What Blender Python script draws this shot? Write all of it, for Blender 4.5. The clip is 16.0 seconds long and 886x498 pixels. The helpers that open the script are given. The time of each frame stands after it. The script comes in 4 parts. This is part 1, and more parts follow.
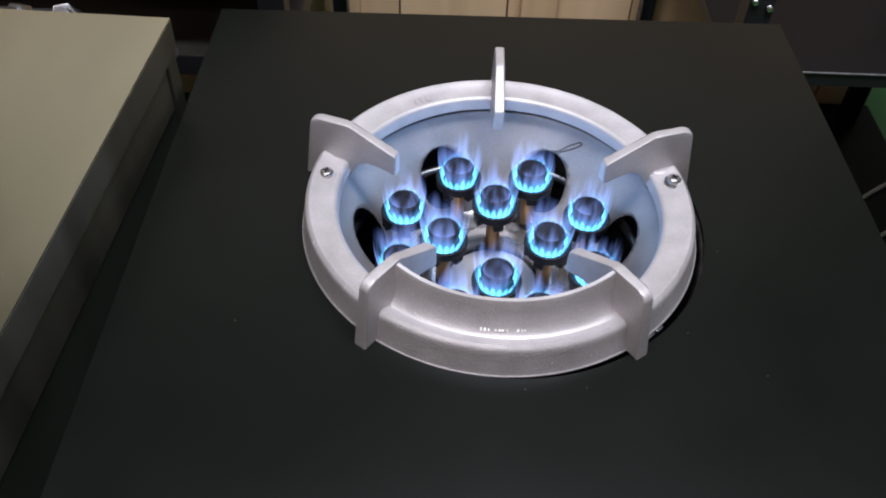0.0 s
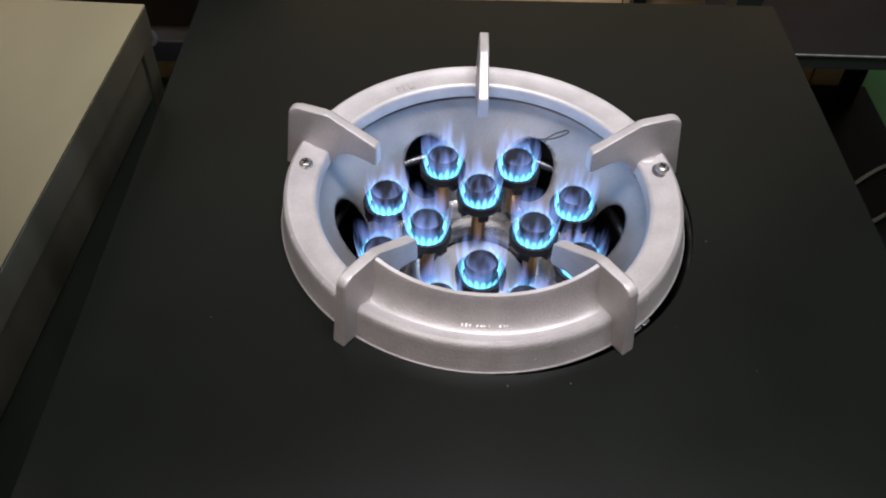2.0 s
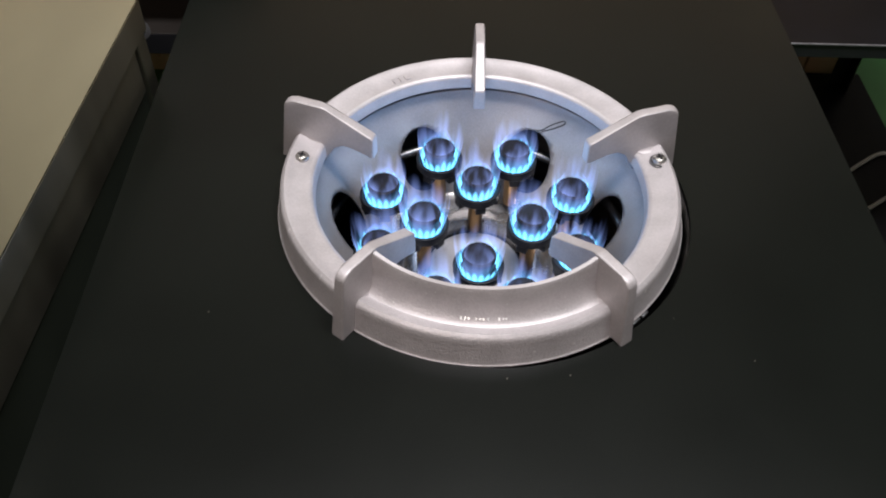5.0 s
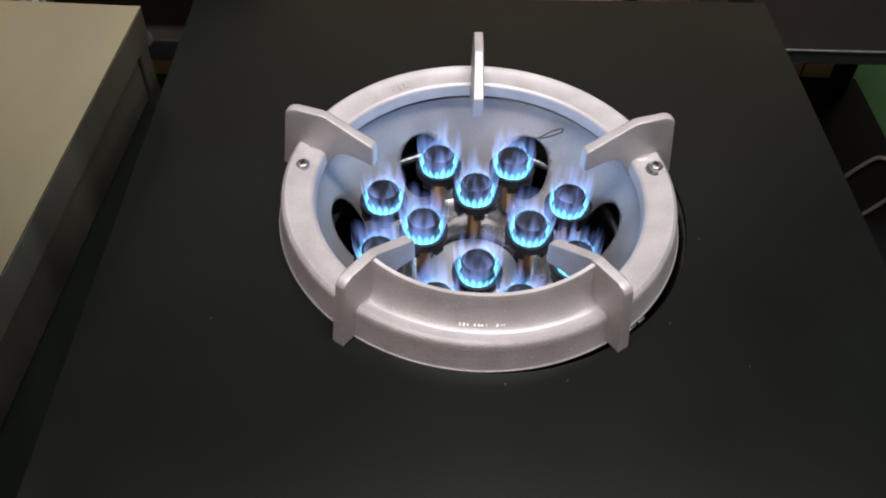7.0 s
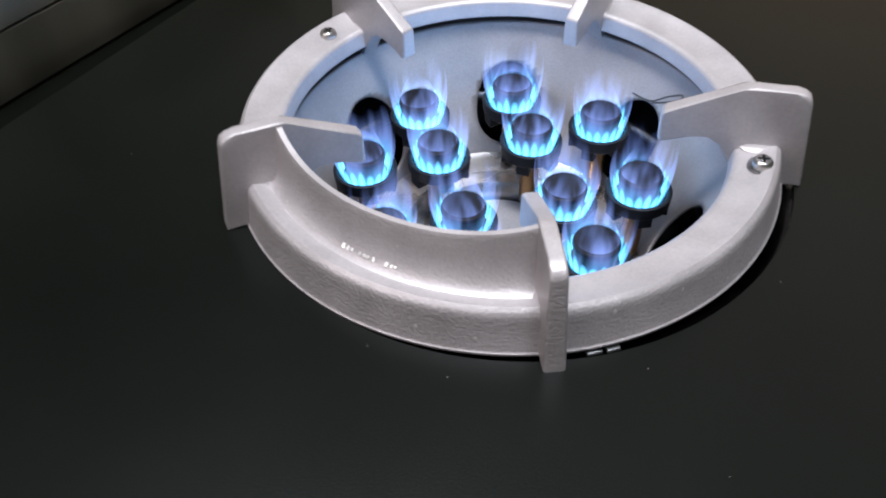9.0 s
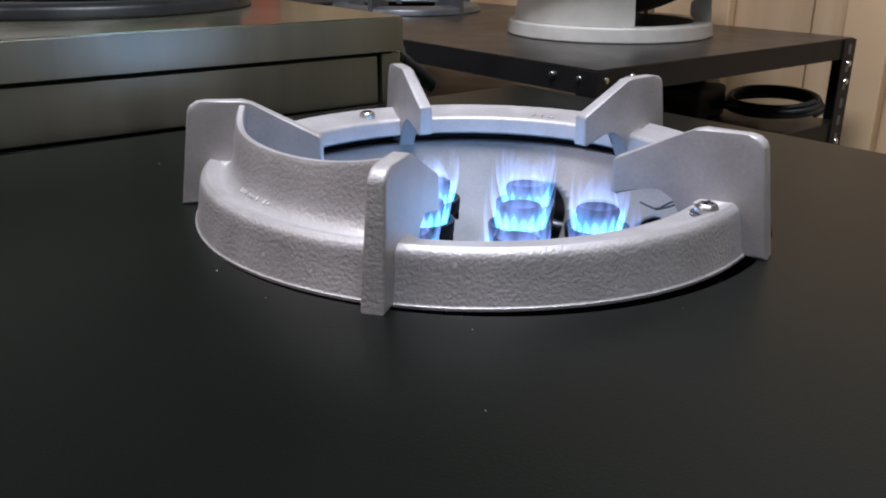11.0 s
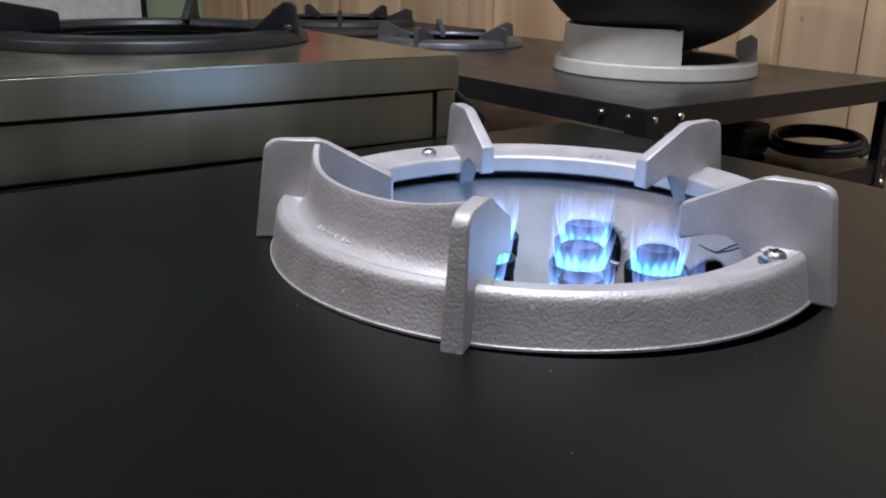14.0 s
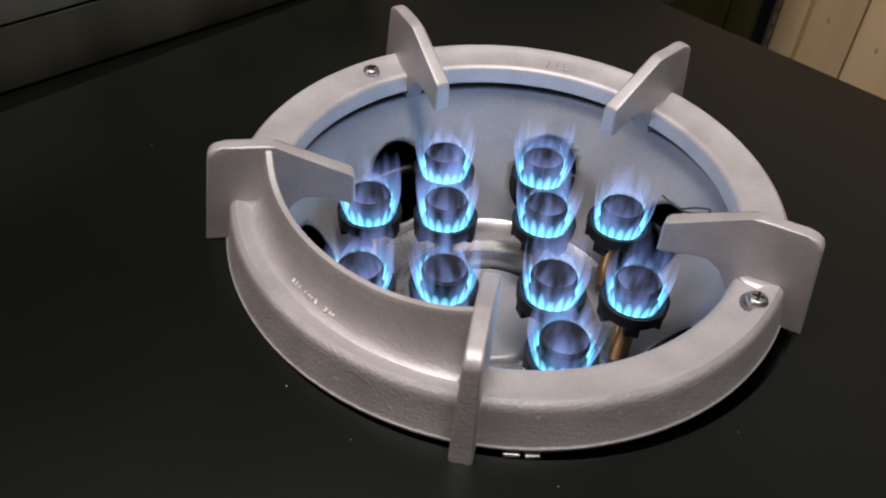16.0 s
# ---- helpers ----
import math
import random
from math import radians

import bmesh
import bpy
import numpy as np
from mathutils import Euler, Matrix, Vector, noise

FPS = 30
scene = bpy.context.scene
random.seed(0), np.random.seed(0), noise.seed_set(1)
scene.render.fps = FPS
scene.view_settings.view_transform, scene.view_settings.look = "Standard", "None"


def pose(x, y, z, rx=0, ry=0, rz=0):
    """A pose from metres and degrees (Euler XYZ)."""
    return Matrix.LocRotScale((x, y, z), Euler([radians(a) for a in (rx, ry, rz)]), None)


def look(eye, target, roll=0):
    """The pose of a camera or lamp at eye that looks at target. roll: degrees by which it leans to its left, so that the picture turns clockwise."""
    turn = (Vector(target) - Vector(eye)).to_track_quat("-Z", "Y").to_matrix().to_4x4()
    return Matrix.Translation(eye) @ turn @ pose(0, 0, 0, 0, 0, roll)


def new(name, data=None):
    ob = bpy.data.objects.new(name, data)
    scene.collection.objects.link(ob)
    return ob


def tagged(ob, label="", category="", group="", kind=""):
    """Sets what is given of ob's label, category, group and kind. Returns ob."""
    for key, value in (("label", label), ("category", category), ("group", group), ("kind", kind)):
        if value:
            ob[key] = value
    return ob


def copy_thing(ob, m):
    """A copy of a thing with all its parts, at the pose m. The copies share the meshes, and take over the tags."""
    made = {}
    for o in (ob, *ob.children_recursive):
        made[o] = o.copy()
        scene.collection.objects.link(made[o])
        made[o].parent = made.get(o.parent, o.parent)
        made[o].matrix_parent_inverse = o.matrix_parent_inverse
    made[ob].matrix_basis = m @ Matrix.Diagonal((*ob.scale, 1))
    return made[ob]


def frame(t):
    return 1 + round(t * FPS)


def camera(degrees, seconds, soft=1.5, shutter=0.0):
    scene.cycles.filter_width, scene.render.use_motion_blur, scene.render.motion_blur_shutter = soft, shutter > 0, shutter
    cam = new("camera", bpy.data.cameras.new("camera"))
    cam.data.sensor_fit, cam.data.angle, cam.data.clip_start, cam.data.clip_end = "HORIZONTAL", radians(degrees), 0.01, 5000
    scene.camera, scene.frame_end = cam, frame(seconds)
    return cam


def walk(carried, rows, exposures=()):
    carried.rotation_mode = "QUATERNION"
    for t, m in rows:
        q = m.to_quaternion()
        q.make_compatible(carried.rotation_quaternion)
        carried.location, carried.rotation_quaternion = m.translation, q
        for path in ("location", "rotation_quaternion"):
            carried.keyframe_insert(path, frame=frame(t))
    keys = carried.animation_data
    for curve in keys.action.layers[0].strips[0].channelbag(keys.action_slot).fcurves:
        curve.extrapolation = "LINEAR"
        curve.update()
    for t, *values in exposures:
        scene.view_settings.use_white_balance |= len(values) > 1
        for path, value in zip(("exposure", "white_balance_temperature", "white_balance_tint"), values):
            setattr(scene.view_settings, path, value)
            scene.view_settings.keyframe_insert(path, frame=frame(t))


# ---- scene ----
cam = camera(55.39, 16.0, 2.0, 0.5)
EXPO = [(0.0, 0.03, 5840, 10), (1.0, 0.03, 6110, 9), (3.5, 0.0, 6300, 10), (7.0, 0.03, 6420, 10), (8.7, 0.14, 6010, 9), (10.8, 0.04, 5740, 8), (14.5, 0.0, 5640, 8), (15.0, -0.16, 5560, 8), (15.5, -0.2, 5440, 9), (15.8, -0.25, 6000, 8), (16.0, -0.4, 6700, 10)]
ROWS = [
    (0.0, -0.0403, -0.4924, 1.0965, 43.59, -1.27, 1.71),
    (0.5, -0.036, -0.4817, 1.0921, 43.35, -1.36, 1.49),
    (1.0, -0.0315, -0.4779, 1.0916, 43.06, -1.26, 1.37),
    (1.5, -0.0303, -0.4785, 1.0913, 42.76, -1.2, 1.45),
    (2.0, -0.0275, -0.4756, 1.091, 42.36, -1.03, 1.41),
    (2.5, -0.03, -0.4765, 1.0912, 42.09, -1.12, 1.24),
    (3.0, -0.0283, -0.477, 1.0904, 41.96, -0.96, 1.18),
    (3.5, -0.0298, -0.4751, 1.0922, 41.64, -1.02, 1.18),
    (4.0, -0.0318, -0.4739, 1.0907, 41.64, -1.07, 1.06),
    (6.5, -0.0291, -0.4721, 1.0972, 41.71, -1.07, 0.65),
    (7.0, -0.0305, -0.4757, 1.0997, 41.81, -1.08, 0.77),
    (7.5, -0.0008, -0.4746, 1.0845, 42.22, -1.26, 1.45),
    (8.0, 0.0737, -0.4605, 1.0618, 41.95, -1.17, 6.42),
    (8.5, 0.1621, -0.438, 1.0188, 43.16, 0.14, 25.12),
    (8.7, 0.1678, -0.386, 0.9854, 43.08, 0.67, 27.87),
    (10.8, 0.3614, -0.3053, 0.7638, 69.33, 0.21, 51.59),
    (11.0, 0.3637, -0.3054, 0.7643, 69.71, -0.19, 52.21),
    (11.5, 0.3725, -0.2953, 0.7656, 70.3, -0.3, 53.6),
    (12.0, 0.3808, -0.2953, 0.7707, 70.94, -0.03, 54.6),
    (12.5, 0.3793, -0.3026, 0.7733, 71.52, 0.0, 54.89),
    (13.0, 0.3784, -0.3066, 0.7739, 71.58, 0.05, 54.81),
    (13.5, 0.3666, -0.3166, 0.7735, 71.56, -0.42, 54.68),
    (14.0, 0.358, -0.329, 0.7744, 71.49, -0.88, 54.38),
    (14.5, 0.3564, -0.3337, 0.7669, 71.46, -1.37, 53.09),
    (15.0, 0.3128, -0.3413, 0.8094, 68.33, -2.43, 50.97),
    (15.5, 0.2792, -0.3044, 0.869, 56.9, -2.55, 48.91),
    (16.0, 0.2303, -0.296, 0.933, 47.52, -3.03, 46.01),
]
walk(cam, [(t, pose(x, y, z, rx, ry, rz)) for t, x, y, z, rx, ry, rz in ROWS], EXPO)

TOP = 0.62          # height of the stove table's top
SHELF = 0.635       # top of the rack behind it

# ---- light ----
world = bpy.data.worlds.new("room_air")
scene.world = world
world.use_nodes = True
world.node_tree.nodes["Background"].inputs[0].default_value = (0.75, 0.8, 0.85, 1)
world.node_tree.nodes["Background"].inputs[1].default_value = 0.08


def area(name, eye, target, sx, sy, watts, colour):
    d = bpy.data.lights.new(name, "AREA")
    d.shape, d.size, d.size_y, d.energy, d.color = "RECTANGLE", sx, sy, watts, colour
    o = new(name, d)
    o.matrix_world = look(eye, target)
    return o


# assumed lamp out of view, as the room is lit from above
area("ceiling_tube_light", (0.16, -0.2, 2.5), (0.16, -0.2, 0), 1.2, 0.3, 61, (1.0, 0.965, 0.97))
# added warm fill for the south-facing fronts, no lamp known there
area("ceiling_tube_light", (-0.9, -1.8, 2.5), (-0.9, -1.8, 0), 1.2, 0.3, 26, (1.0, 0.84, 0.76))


# ---- materials ----
def nodes_of(name):
    m = bpy.data.materials.new(name)
    m.use_nodes = True
    nt = m.node_tree
    return m, nt, nt.nodes["Principled BSDF"]


def mat(name, colour, rough=0.5, metal=0.0, vary=0.12, scale=30.0, grain=400.0, bump=0.1, stretch=(1, 1, 1), rvar=0.1, spec=0.5, depth=0.001, speck=0.0, harsh=0.5):
    """Paint, metal or plastic with a cloudy tone, fine grain and relief."""
    m, nt, b = nodes_of(name)
    n, l = nt.nodes, nt.links
    tc = n.new("ShaderNodeTexCoord")
    mp = n.new("ShaderNodeMapping")
    mp.inputs["Scale"].default_value = stretch
    l.new(tc.outputs["Object"], mp.inputs["Vector"])
    big, fine = n.new("ShaderNodeTexNoise"), n.new("ShaderNodeTexNoise")
    big.inputs["Scale"].default_value, big.inputs["Detail"].default_value = scale, 4
    fine.inputs["Scale"].default_value, fine.inputs["Detail"].default_value = grain, 5
    fine.inputs["Roughness"].default_value = harsh
    for t in (big, fine):
        l.new(mp.outputs[0], t.inputs["Vector"])
    ramp = n.new("ShaderNodeValToRGB")
    lo, hi = ramp.color_ramp.elements
    lo.position, hi.position = 0.3, 0.7
    lo.color = [c * (1 - vary) for c in colour] + [1]
    hi.color = [min(1, c * (1 + vary)) for c in colour] + [1]
    sp = n.new("ShaderNodeMath")
    sp.operation, sp.inputs[1].default_value = "MULTIPLY_ADD", speck
    l.new(fine.outputs[0], sp.inputs[0])
    off = n.new("ShaderNodeMath")
    off.operation, off.inputs[1].default_value = "SUBTRACT", speck * 0.5
    l.new(big.outputs[0], off.inputs[0])
    l.new(off.outputs[0], sp.inputs[2])
    l.new(sp.outputs[0], ramp.inputs[0])
    l.new(ramp.outputs[0], b.inputs["Base Color"])
    mr = n.new("ShaderNodeMapRange")
    mr.inputs["To Min"].default_value, mr.inputs["To Max"].default_value = max(0.03, rough - rvar), min(1, rough + rvar)
    l.new(big.outputs[0], mr.inputs["Value"])
    l.new(mr.outputs[0], b.inputs["Roughness"])
    bp = n.new("ShaderNodeBump")
    bp.inputs["Strength"].default_value, bp.inputs["Distance"].default_value = bump, depth
    l.new(fine.outputs[0], bp.inputs["Height"])
    l.new(bp.outputs[0], b.inputs["Normal"])
    b.inputs["Metallic"].default_value = metal
    b.inputs["Specular IOR Level"].default_value = spec
    return m


M_TABLE = mat("black_table_paint", (0.0034, 0.0043, 0.0034), 0.3, 0, 0.2, 7, 900, 0.1, rvar=0.04, spec=0.18)
M_HOUSING = mat("dull_housing_steel", (0.18, 0.17, 0.16), 0.34, 0.9, 0.4, 40, 500, 0.1)


def cast_mat():
    """Silver paint on sand-cast iron: outer faces are left rough, the rest is dressed smooth."""
    m, nt, b = nodes_of("silver_cast_paint")
    n, l = nt.nodes, nt.links
    tc = n.new("ShaderNodeTexCoord")
    big, fine, lump = n.new("ShaderNodeTexNoise"), n.new("ShaderNodeTexNoise"), n.new("ShaderNodeTexVoronoi")
    big.inputs["Scale"].default_value, big.inputs["Detail"].default_value = 45, 5
    fine.inputs["Scale"].default_value, fine.inputs["Detail"].default_value = 560, 5
    lump.feature = "SMOOTH_F1"
    lump.inputs["Scale"].default_value = 800
    for t in (big, fine, lump):
        l.new(tc.outputs["Object"], t.inputs["Vector"])
    flat, unit, dot = n.new("ShaderNodeVectorMath"), n.new("ShaderNodeVectorMath"), n.new("ShaderNodeVectorMath")
    flat.operation, unit.operation, dot.operation = "MULTIPLY", "NORMALIZE", "DOT_PRODUCT"
    flat.inputs[1].default_value = (1, 1, 0)
    l.new(tc.outputs["Object"], flat.inputs[0])
    l.new(flat.outputs[0], unit.inputs[0])
    l.new(unit.outputs[0], dot.inputs[0])
    l.new(tc.outputs["Normal"], dot.inputs[1])
    rough_face = n.new("ShaderNodeMapRange")
    rough_face.inputs["From Min"].default_value, rough_face.inputs["From Max"].default_value = 0.25, 0.8
    rough_face.inputs["To Min"].default_value, rough_face.inputs["To Max"].default_value = 0.1, 1.0
    l.new(dot.outputs["Value"], rough_face.inputs["Value"])
    mix = n.new("ShaderNodeMath")
    mix.operation = "MULTIPLY_ADD"
    mix.inputs[1].default_value = -0.3
    l.new(lump.outputs["Distance"], mix.inputs[0])
    l.new(fine.outputs[0], mix.inputs[2])
    bp = n.new("ShaderNodeBump")
    bp.inputs["Distance"].default_value = 0.0007
    l.new(mix.outputs[0], bp.inputs["Height"])
    sm = n.new("ShaderNodeMath")
    sm.operation, sm.inputs[1].default_value = "MULTIPLY", 0.55
    l.new(rough_face.outputs[0], sm.inputs[0])
    l.new(sm.outputs[0], bp.inputs["Strength"])
    l.new(bp.outputs[0], b.inputs["Normal"])
    ramp = n.new("ShaderNodeValToRGB")
    lo, hi = ramp.color_ramp.elements
    lo.position, hi.position = 0.3, 0.7
    lo.color, hi.color = (0.385, 0.36, 0.363, 1), (0.475, 0.445, 0.45, 1)
    flake = n.new("ShaderNodeMath")     # metal flakes in the paint
    flake.operation, flake.inputs[1].default_value = "MULTIPLY_ADD", 0.55
    l.new(fine.outputs[0], flake.inputs[0])
    shift = n.new("ShaderNodeMath")
    shift.operation, shift.inputs[1].default_value = "SUBTRACT", 0.28
    l.new(big.outputs[0], shift.inputs[0])
    l.new(shift.outputs[0], flake.inputs[2])
    l.new(flake.outputs[0], ramp.inputs[0])
    chip, cut, held, wear = n.new("ShaderNodeTexNoise"), n.new("ShaderNodeMapRange"), n.new("ShaderNodeMath"), n.new("ShaderNodeMix")
    chip.inputs["Scale"].default_value, chip.inputs["Detail"].default_value = 190, 4      # small bright chips on the rough faces
    l.new(tc.outputs["Object"], chip.inputs["Vector"])
    cut.inputs["From Min"].default_value, cut.inputs["From Max"].default_value = 0.7, 0.74
    l.new(chip.outputs[0], cut.inputs["Value"])
    held.operation = "MULTIPLY"
    l.new(cut.outputs[0], held.inputs[0])
    l.new(rough_face.outputs[0], held.inputs[1])
    wear.data_type = "RGBA"
    wear.inputs[7].default_value = (0.6, 0.585, 0.57, 1)
    l.new(held.outputs[0], wear.inputs[0])
    l.new(ramp.outputs[0], wear.inputs[6])
    l.new(wear.outputs[2], b.inputs["Base Color"])
    mr = n.new("ShaderNodeMapRange")
    mr.inputs["To Min"].default_value, mr.inputs["To Max"].default_value = 0.42, 0.58
    l.new(big.outputs[0], mr.inputs["Value"])
    l.new(mr.outputs[0], b.inputs["Roughness"])
    b.inputs["Metallic"].default_value = 0.45
    return m


M_CAST = cast_mat()
# worn lettering, its colour lightened to imitate glints
M_LETTER = mat("worn_glint_cast", (0.8, 0.79, 0.78), 0.34, 0.4, 0.2, 90, 700, 0.2)
M_BOWL = mat("silver_bowl_paint", (0.29, 0.272, 0.268), 0.46, 0.5, 0.16, 26, 800, 0.16, speck=0.6)
M_BOWLFLOOR = mat("polished_bowl_floor", (0.55, 0.53, 0.52), 0.27, 0.9, 0.14, 40, 600, 0.08)
M_POTRING = mat("grey_black_cast_iron", (0.008, 0.009, 0.0105), 0.4, 0.0, 0.25, 50, 500, 0.15, spec=0.3)
M_IRON = mat("black_cast_iron", (0.018, 0.018, 0.019), 0.5, 0.0, 0.25, 60, 500, 0.25)
M_SHELF = mat("black_shelf_paint", (0.016, 0.0135, 0.012), 0.33, 0, 0.25, 20, 600, 0.1, spec=0.7)
M_DARKSHELF = mat("dull_black_shelf_paint", (0.005, 0.0048, 0.0058), 0.42, 0, 0.2, 20, 600, 0.1, spec=0.1)
M_DRIP = mat("dark_drip_steel", (0.09, 0.088, 0.086), 0.22, 1.0, 0.5, 60, 600, 0.1)
# light grey of the shelf edge's painted highlight and the post slots
M_GLINTSLOT = mat("edge_glint_and_slot_grey", (0.16, 0.16, 0.17), 0.5, 0.4, 0.3, 60, 400, 0.1)
M_BLACKPAINT = mat("black_rack_paint", (0.010, 0.010, 0.012), 0.45, 0, 0.15, 20, 600, 0.1, spec=0.3)
M_HEAD = mat("black_burner_iron", (0.0065, 0.0065, 0.0085), 0.5, 0.0, 0.3, 120, 900, 0.3, spec=0.2)
M_BRASS = mat("heat_stained_brass", (0.3, 0.185, 0.09), 0.36, 1.0, 0.35, 90, 500, 0.1, (1, 1, 0.3))
# upright streaks in the tone imitate reflections on the stove's side
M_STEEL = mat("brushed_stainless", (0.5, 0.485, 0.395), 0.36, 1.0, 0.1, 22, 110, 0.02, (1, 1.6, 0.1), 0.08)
# stainless side darkened in its colour for the shaded gap beside the table
M_SHADESTEEL = mat("shaded_side_steel", (0.028, 0.034, 0.025), 0.42, 0.4, 0.15, 12, 200, 0.05)
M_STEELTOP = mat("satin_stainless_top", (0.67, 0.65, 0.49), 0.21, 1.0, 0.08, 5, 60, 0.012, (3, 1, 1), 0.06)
M_CHROME = mat("bright_steel", (0.7, 0.7, 0.7), 0.18, 1.0, 0.1, 80, 600, 0.05)
M_SCREW = mat("dull_zinc_screw", (0.5, 0.49, 0.47), 0.34, 1.0, 0.2, 300, 900, 0.1)
M_DARKSTEEL = mat("dark_pan_steel", (0.2, 0.19, 0.17), 0.2, 1.0, 0.35, 50, 600, 0.1)
M_WHITE = mat("white_silver_paint", (0.52, 0.5, 0.465), 0.5, 0.1, 0.07, 40, 500, 0.25)
M_GREY = mat("grey_cast_grate", (0.11, 0.115, 0.125), 0.35, 0.5, 0.15, 40, 500, 0.2)
M_RUBBER = mat("black_rubber_hose", (0.015, 0.015, 0.017), 0.5, 0, 0.2, 60, 400, 0.1)
M_CABLE = mat("pale_grey_cable", (0.34, 0.34, 0.33), 0.45, 0, 0.12, 60, 400, 0.1)
M_GREENFLOOR = mat("green_floor_paint", (0.028, 0.1, 0.026), 0.45, 0, 0.2, 5, 150, 0.2)
M_GREENWALL = mat("pale_green_paint", (0.38, 0.47, 0.3), 0.6, 0, 0.06, 4, 200, 0.1)
M_FARWALL = mat("dark_green_grey_paint", (0.13, 0.15, 0.12), 0.7, 0, 0.1, 3, 150, 0.2)
M_BROWNWALL = mat("dull_brown_paint", (0.24, 0.165, 0.13), 0.7, 0, 0.1, 3, 150, 0.2)
M_PANEL = mat("white_embossed_panel", (0.84, 0.82, 0.82), 0.6, 0, 0.1, 30, 90, 0.8, depth=0.004)
M_PLASTER = mat("grey_plaster", (0.45, 0.415, 0.36), 0.8, 0, 0.06, 3, 150, 0.2)
M_RED = mat("red_paint", (0.6, 0.05, 0.03), 0.4, 0, 0.1, 20, 200, 0.1)
M_WIRE = mat("steel_wire", (0.3, 0.3, 0.31), 0.35, 1.0, 0.2, 100, 400, 0.1)


def wood_mat():
    m, nt, b = nodes_of("pine_board")
    n, l = nt.nodes, nt.links
    tc, mp = n.new("ShaderNodeTexCoord"), n.new("ShaderNodeMapping")
    mp.inputs["Scale"].default_value = (5, 5, 0.35)
    oi = n.new("ShaderNodeObjectInfo")
    sc = n.new("ShaderNodeVectorMath")
    sc.operation = "SCALE"
    sc.inputs[0].default_value = (7.0, 3.0, 5.0)
    l.new(oi.outputs["Random"], sc.inputs["Scale"])
    ad = n.new("ShaderNodeVectorMath")
    l.new(tc.outputs["Object"], ad.inputs[0])
    l.new(sc.outputs[0], ad.inputs[1])
    l.new(ad.outputs[0], mp.inputs["Vector"])
    w, g = n.new("ShaderNodeTexNoise"), n.new("ShaderNodeTexNoise")
    w.inputs["Scale"].default_value, w.inputs["Detail"].default_value, w.inputs["Distortion"].default_value = 1.4, 6, 1.2
    g.inputs["Scale"].default_value, g.inputs["Detail"].default_value = 14, 4
    l.new(mp.outputs[0], w.inputs["Vector"])
    l.new(mp.outputs[0], g.inputs["Vector"])
    r = n.new("ShaderNodeValToRGB")
    r.color_ramp.elements[0].position, r.color_ramp.elements[0].color = 0.2, (0.43, 0.27, 0.145, 1)
    r.color_ramp.elements[1].position, r.color_ramp.elements[1].color = 0.7, (0.68, 0.485, 0.3, 1)
    l.new(w.outputs[0], r.inputs[0])
    hs = n.new("ShaderNodeHueSaturation")
    vr = n.new("ShaderNodeMapRange")
    vr.inputs["To Min"].default_value, vr.inputs["To Max"].default_value = 0.8, 1.15
    l.new(oi.outputs["Random"], vr.inputs["Value"])
    l.new(vr.outputs[0], hs.inputs["Value"])
    l.new(r.outputs[0], hs.inputs["Color"])
    # scattered brown knots
    km, kv, kr, kx = n.new("ShaderNodeMapping"), n.new("ShaderNodeTexVoronoi"), n.new("ShaderNodeMapRange"), n.new("ShaderNodeMix")
    km.inputs["Scale"].default_value = (7.0, 0.0, 3.2)
    l.new(ad.outputs[0], km.inputs["Vector"])
    l.new(km.outputs[0], kv.inputs["Vector"])
    kr.inputs["From Min"].default_value, kr.inputs["From Max"].default_value = 0.05, 0.1
    kr.inputs["To Min"].default_value, kr.inputs["To Max"].default_value = 0.75, 0.0
    l.new(kv.outputs["Distance"], kr.inputs["Value"])
    kx.data_type = "RGBA"
    kx.inputs[7].default_value = (0.2, 0.1, 0.045, 1)
    l.new(kr.outputs[0], kx.inputs[0])
    l.new(hs.outputs[0], kx.inputs[6])
    l.new(kx.outputs[2], b.inputs["Base Color"])
    bp = n.new("ShaderNodeBump")
    bp.inputs["Strength"].default_value, bp.inputs["Distance"].default_value = 0.3, 0.001
    l.new(g.outputs[0], bp.inputs["Height"])
    l.new(bp.outputs[0], b.inputs["Normal"])
    b.inputs["Roughness"].default_value = 0.6
    return m


M_WOOD = wood_mat()


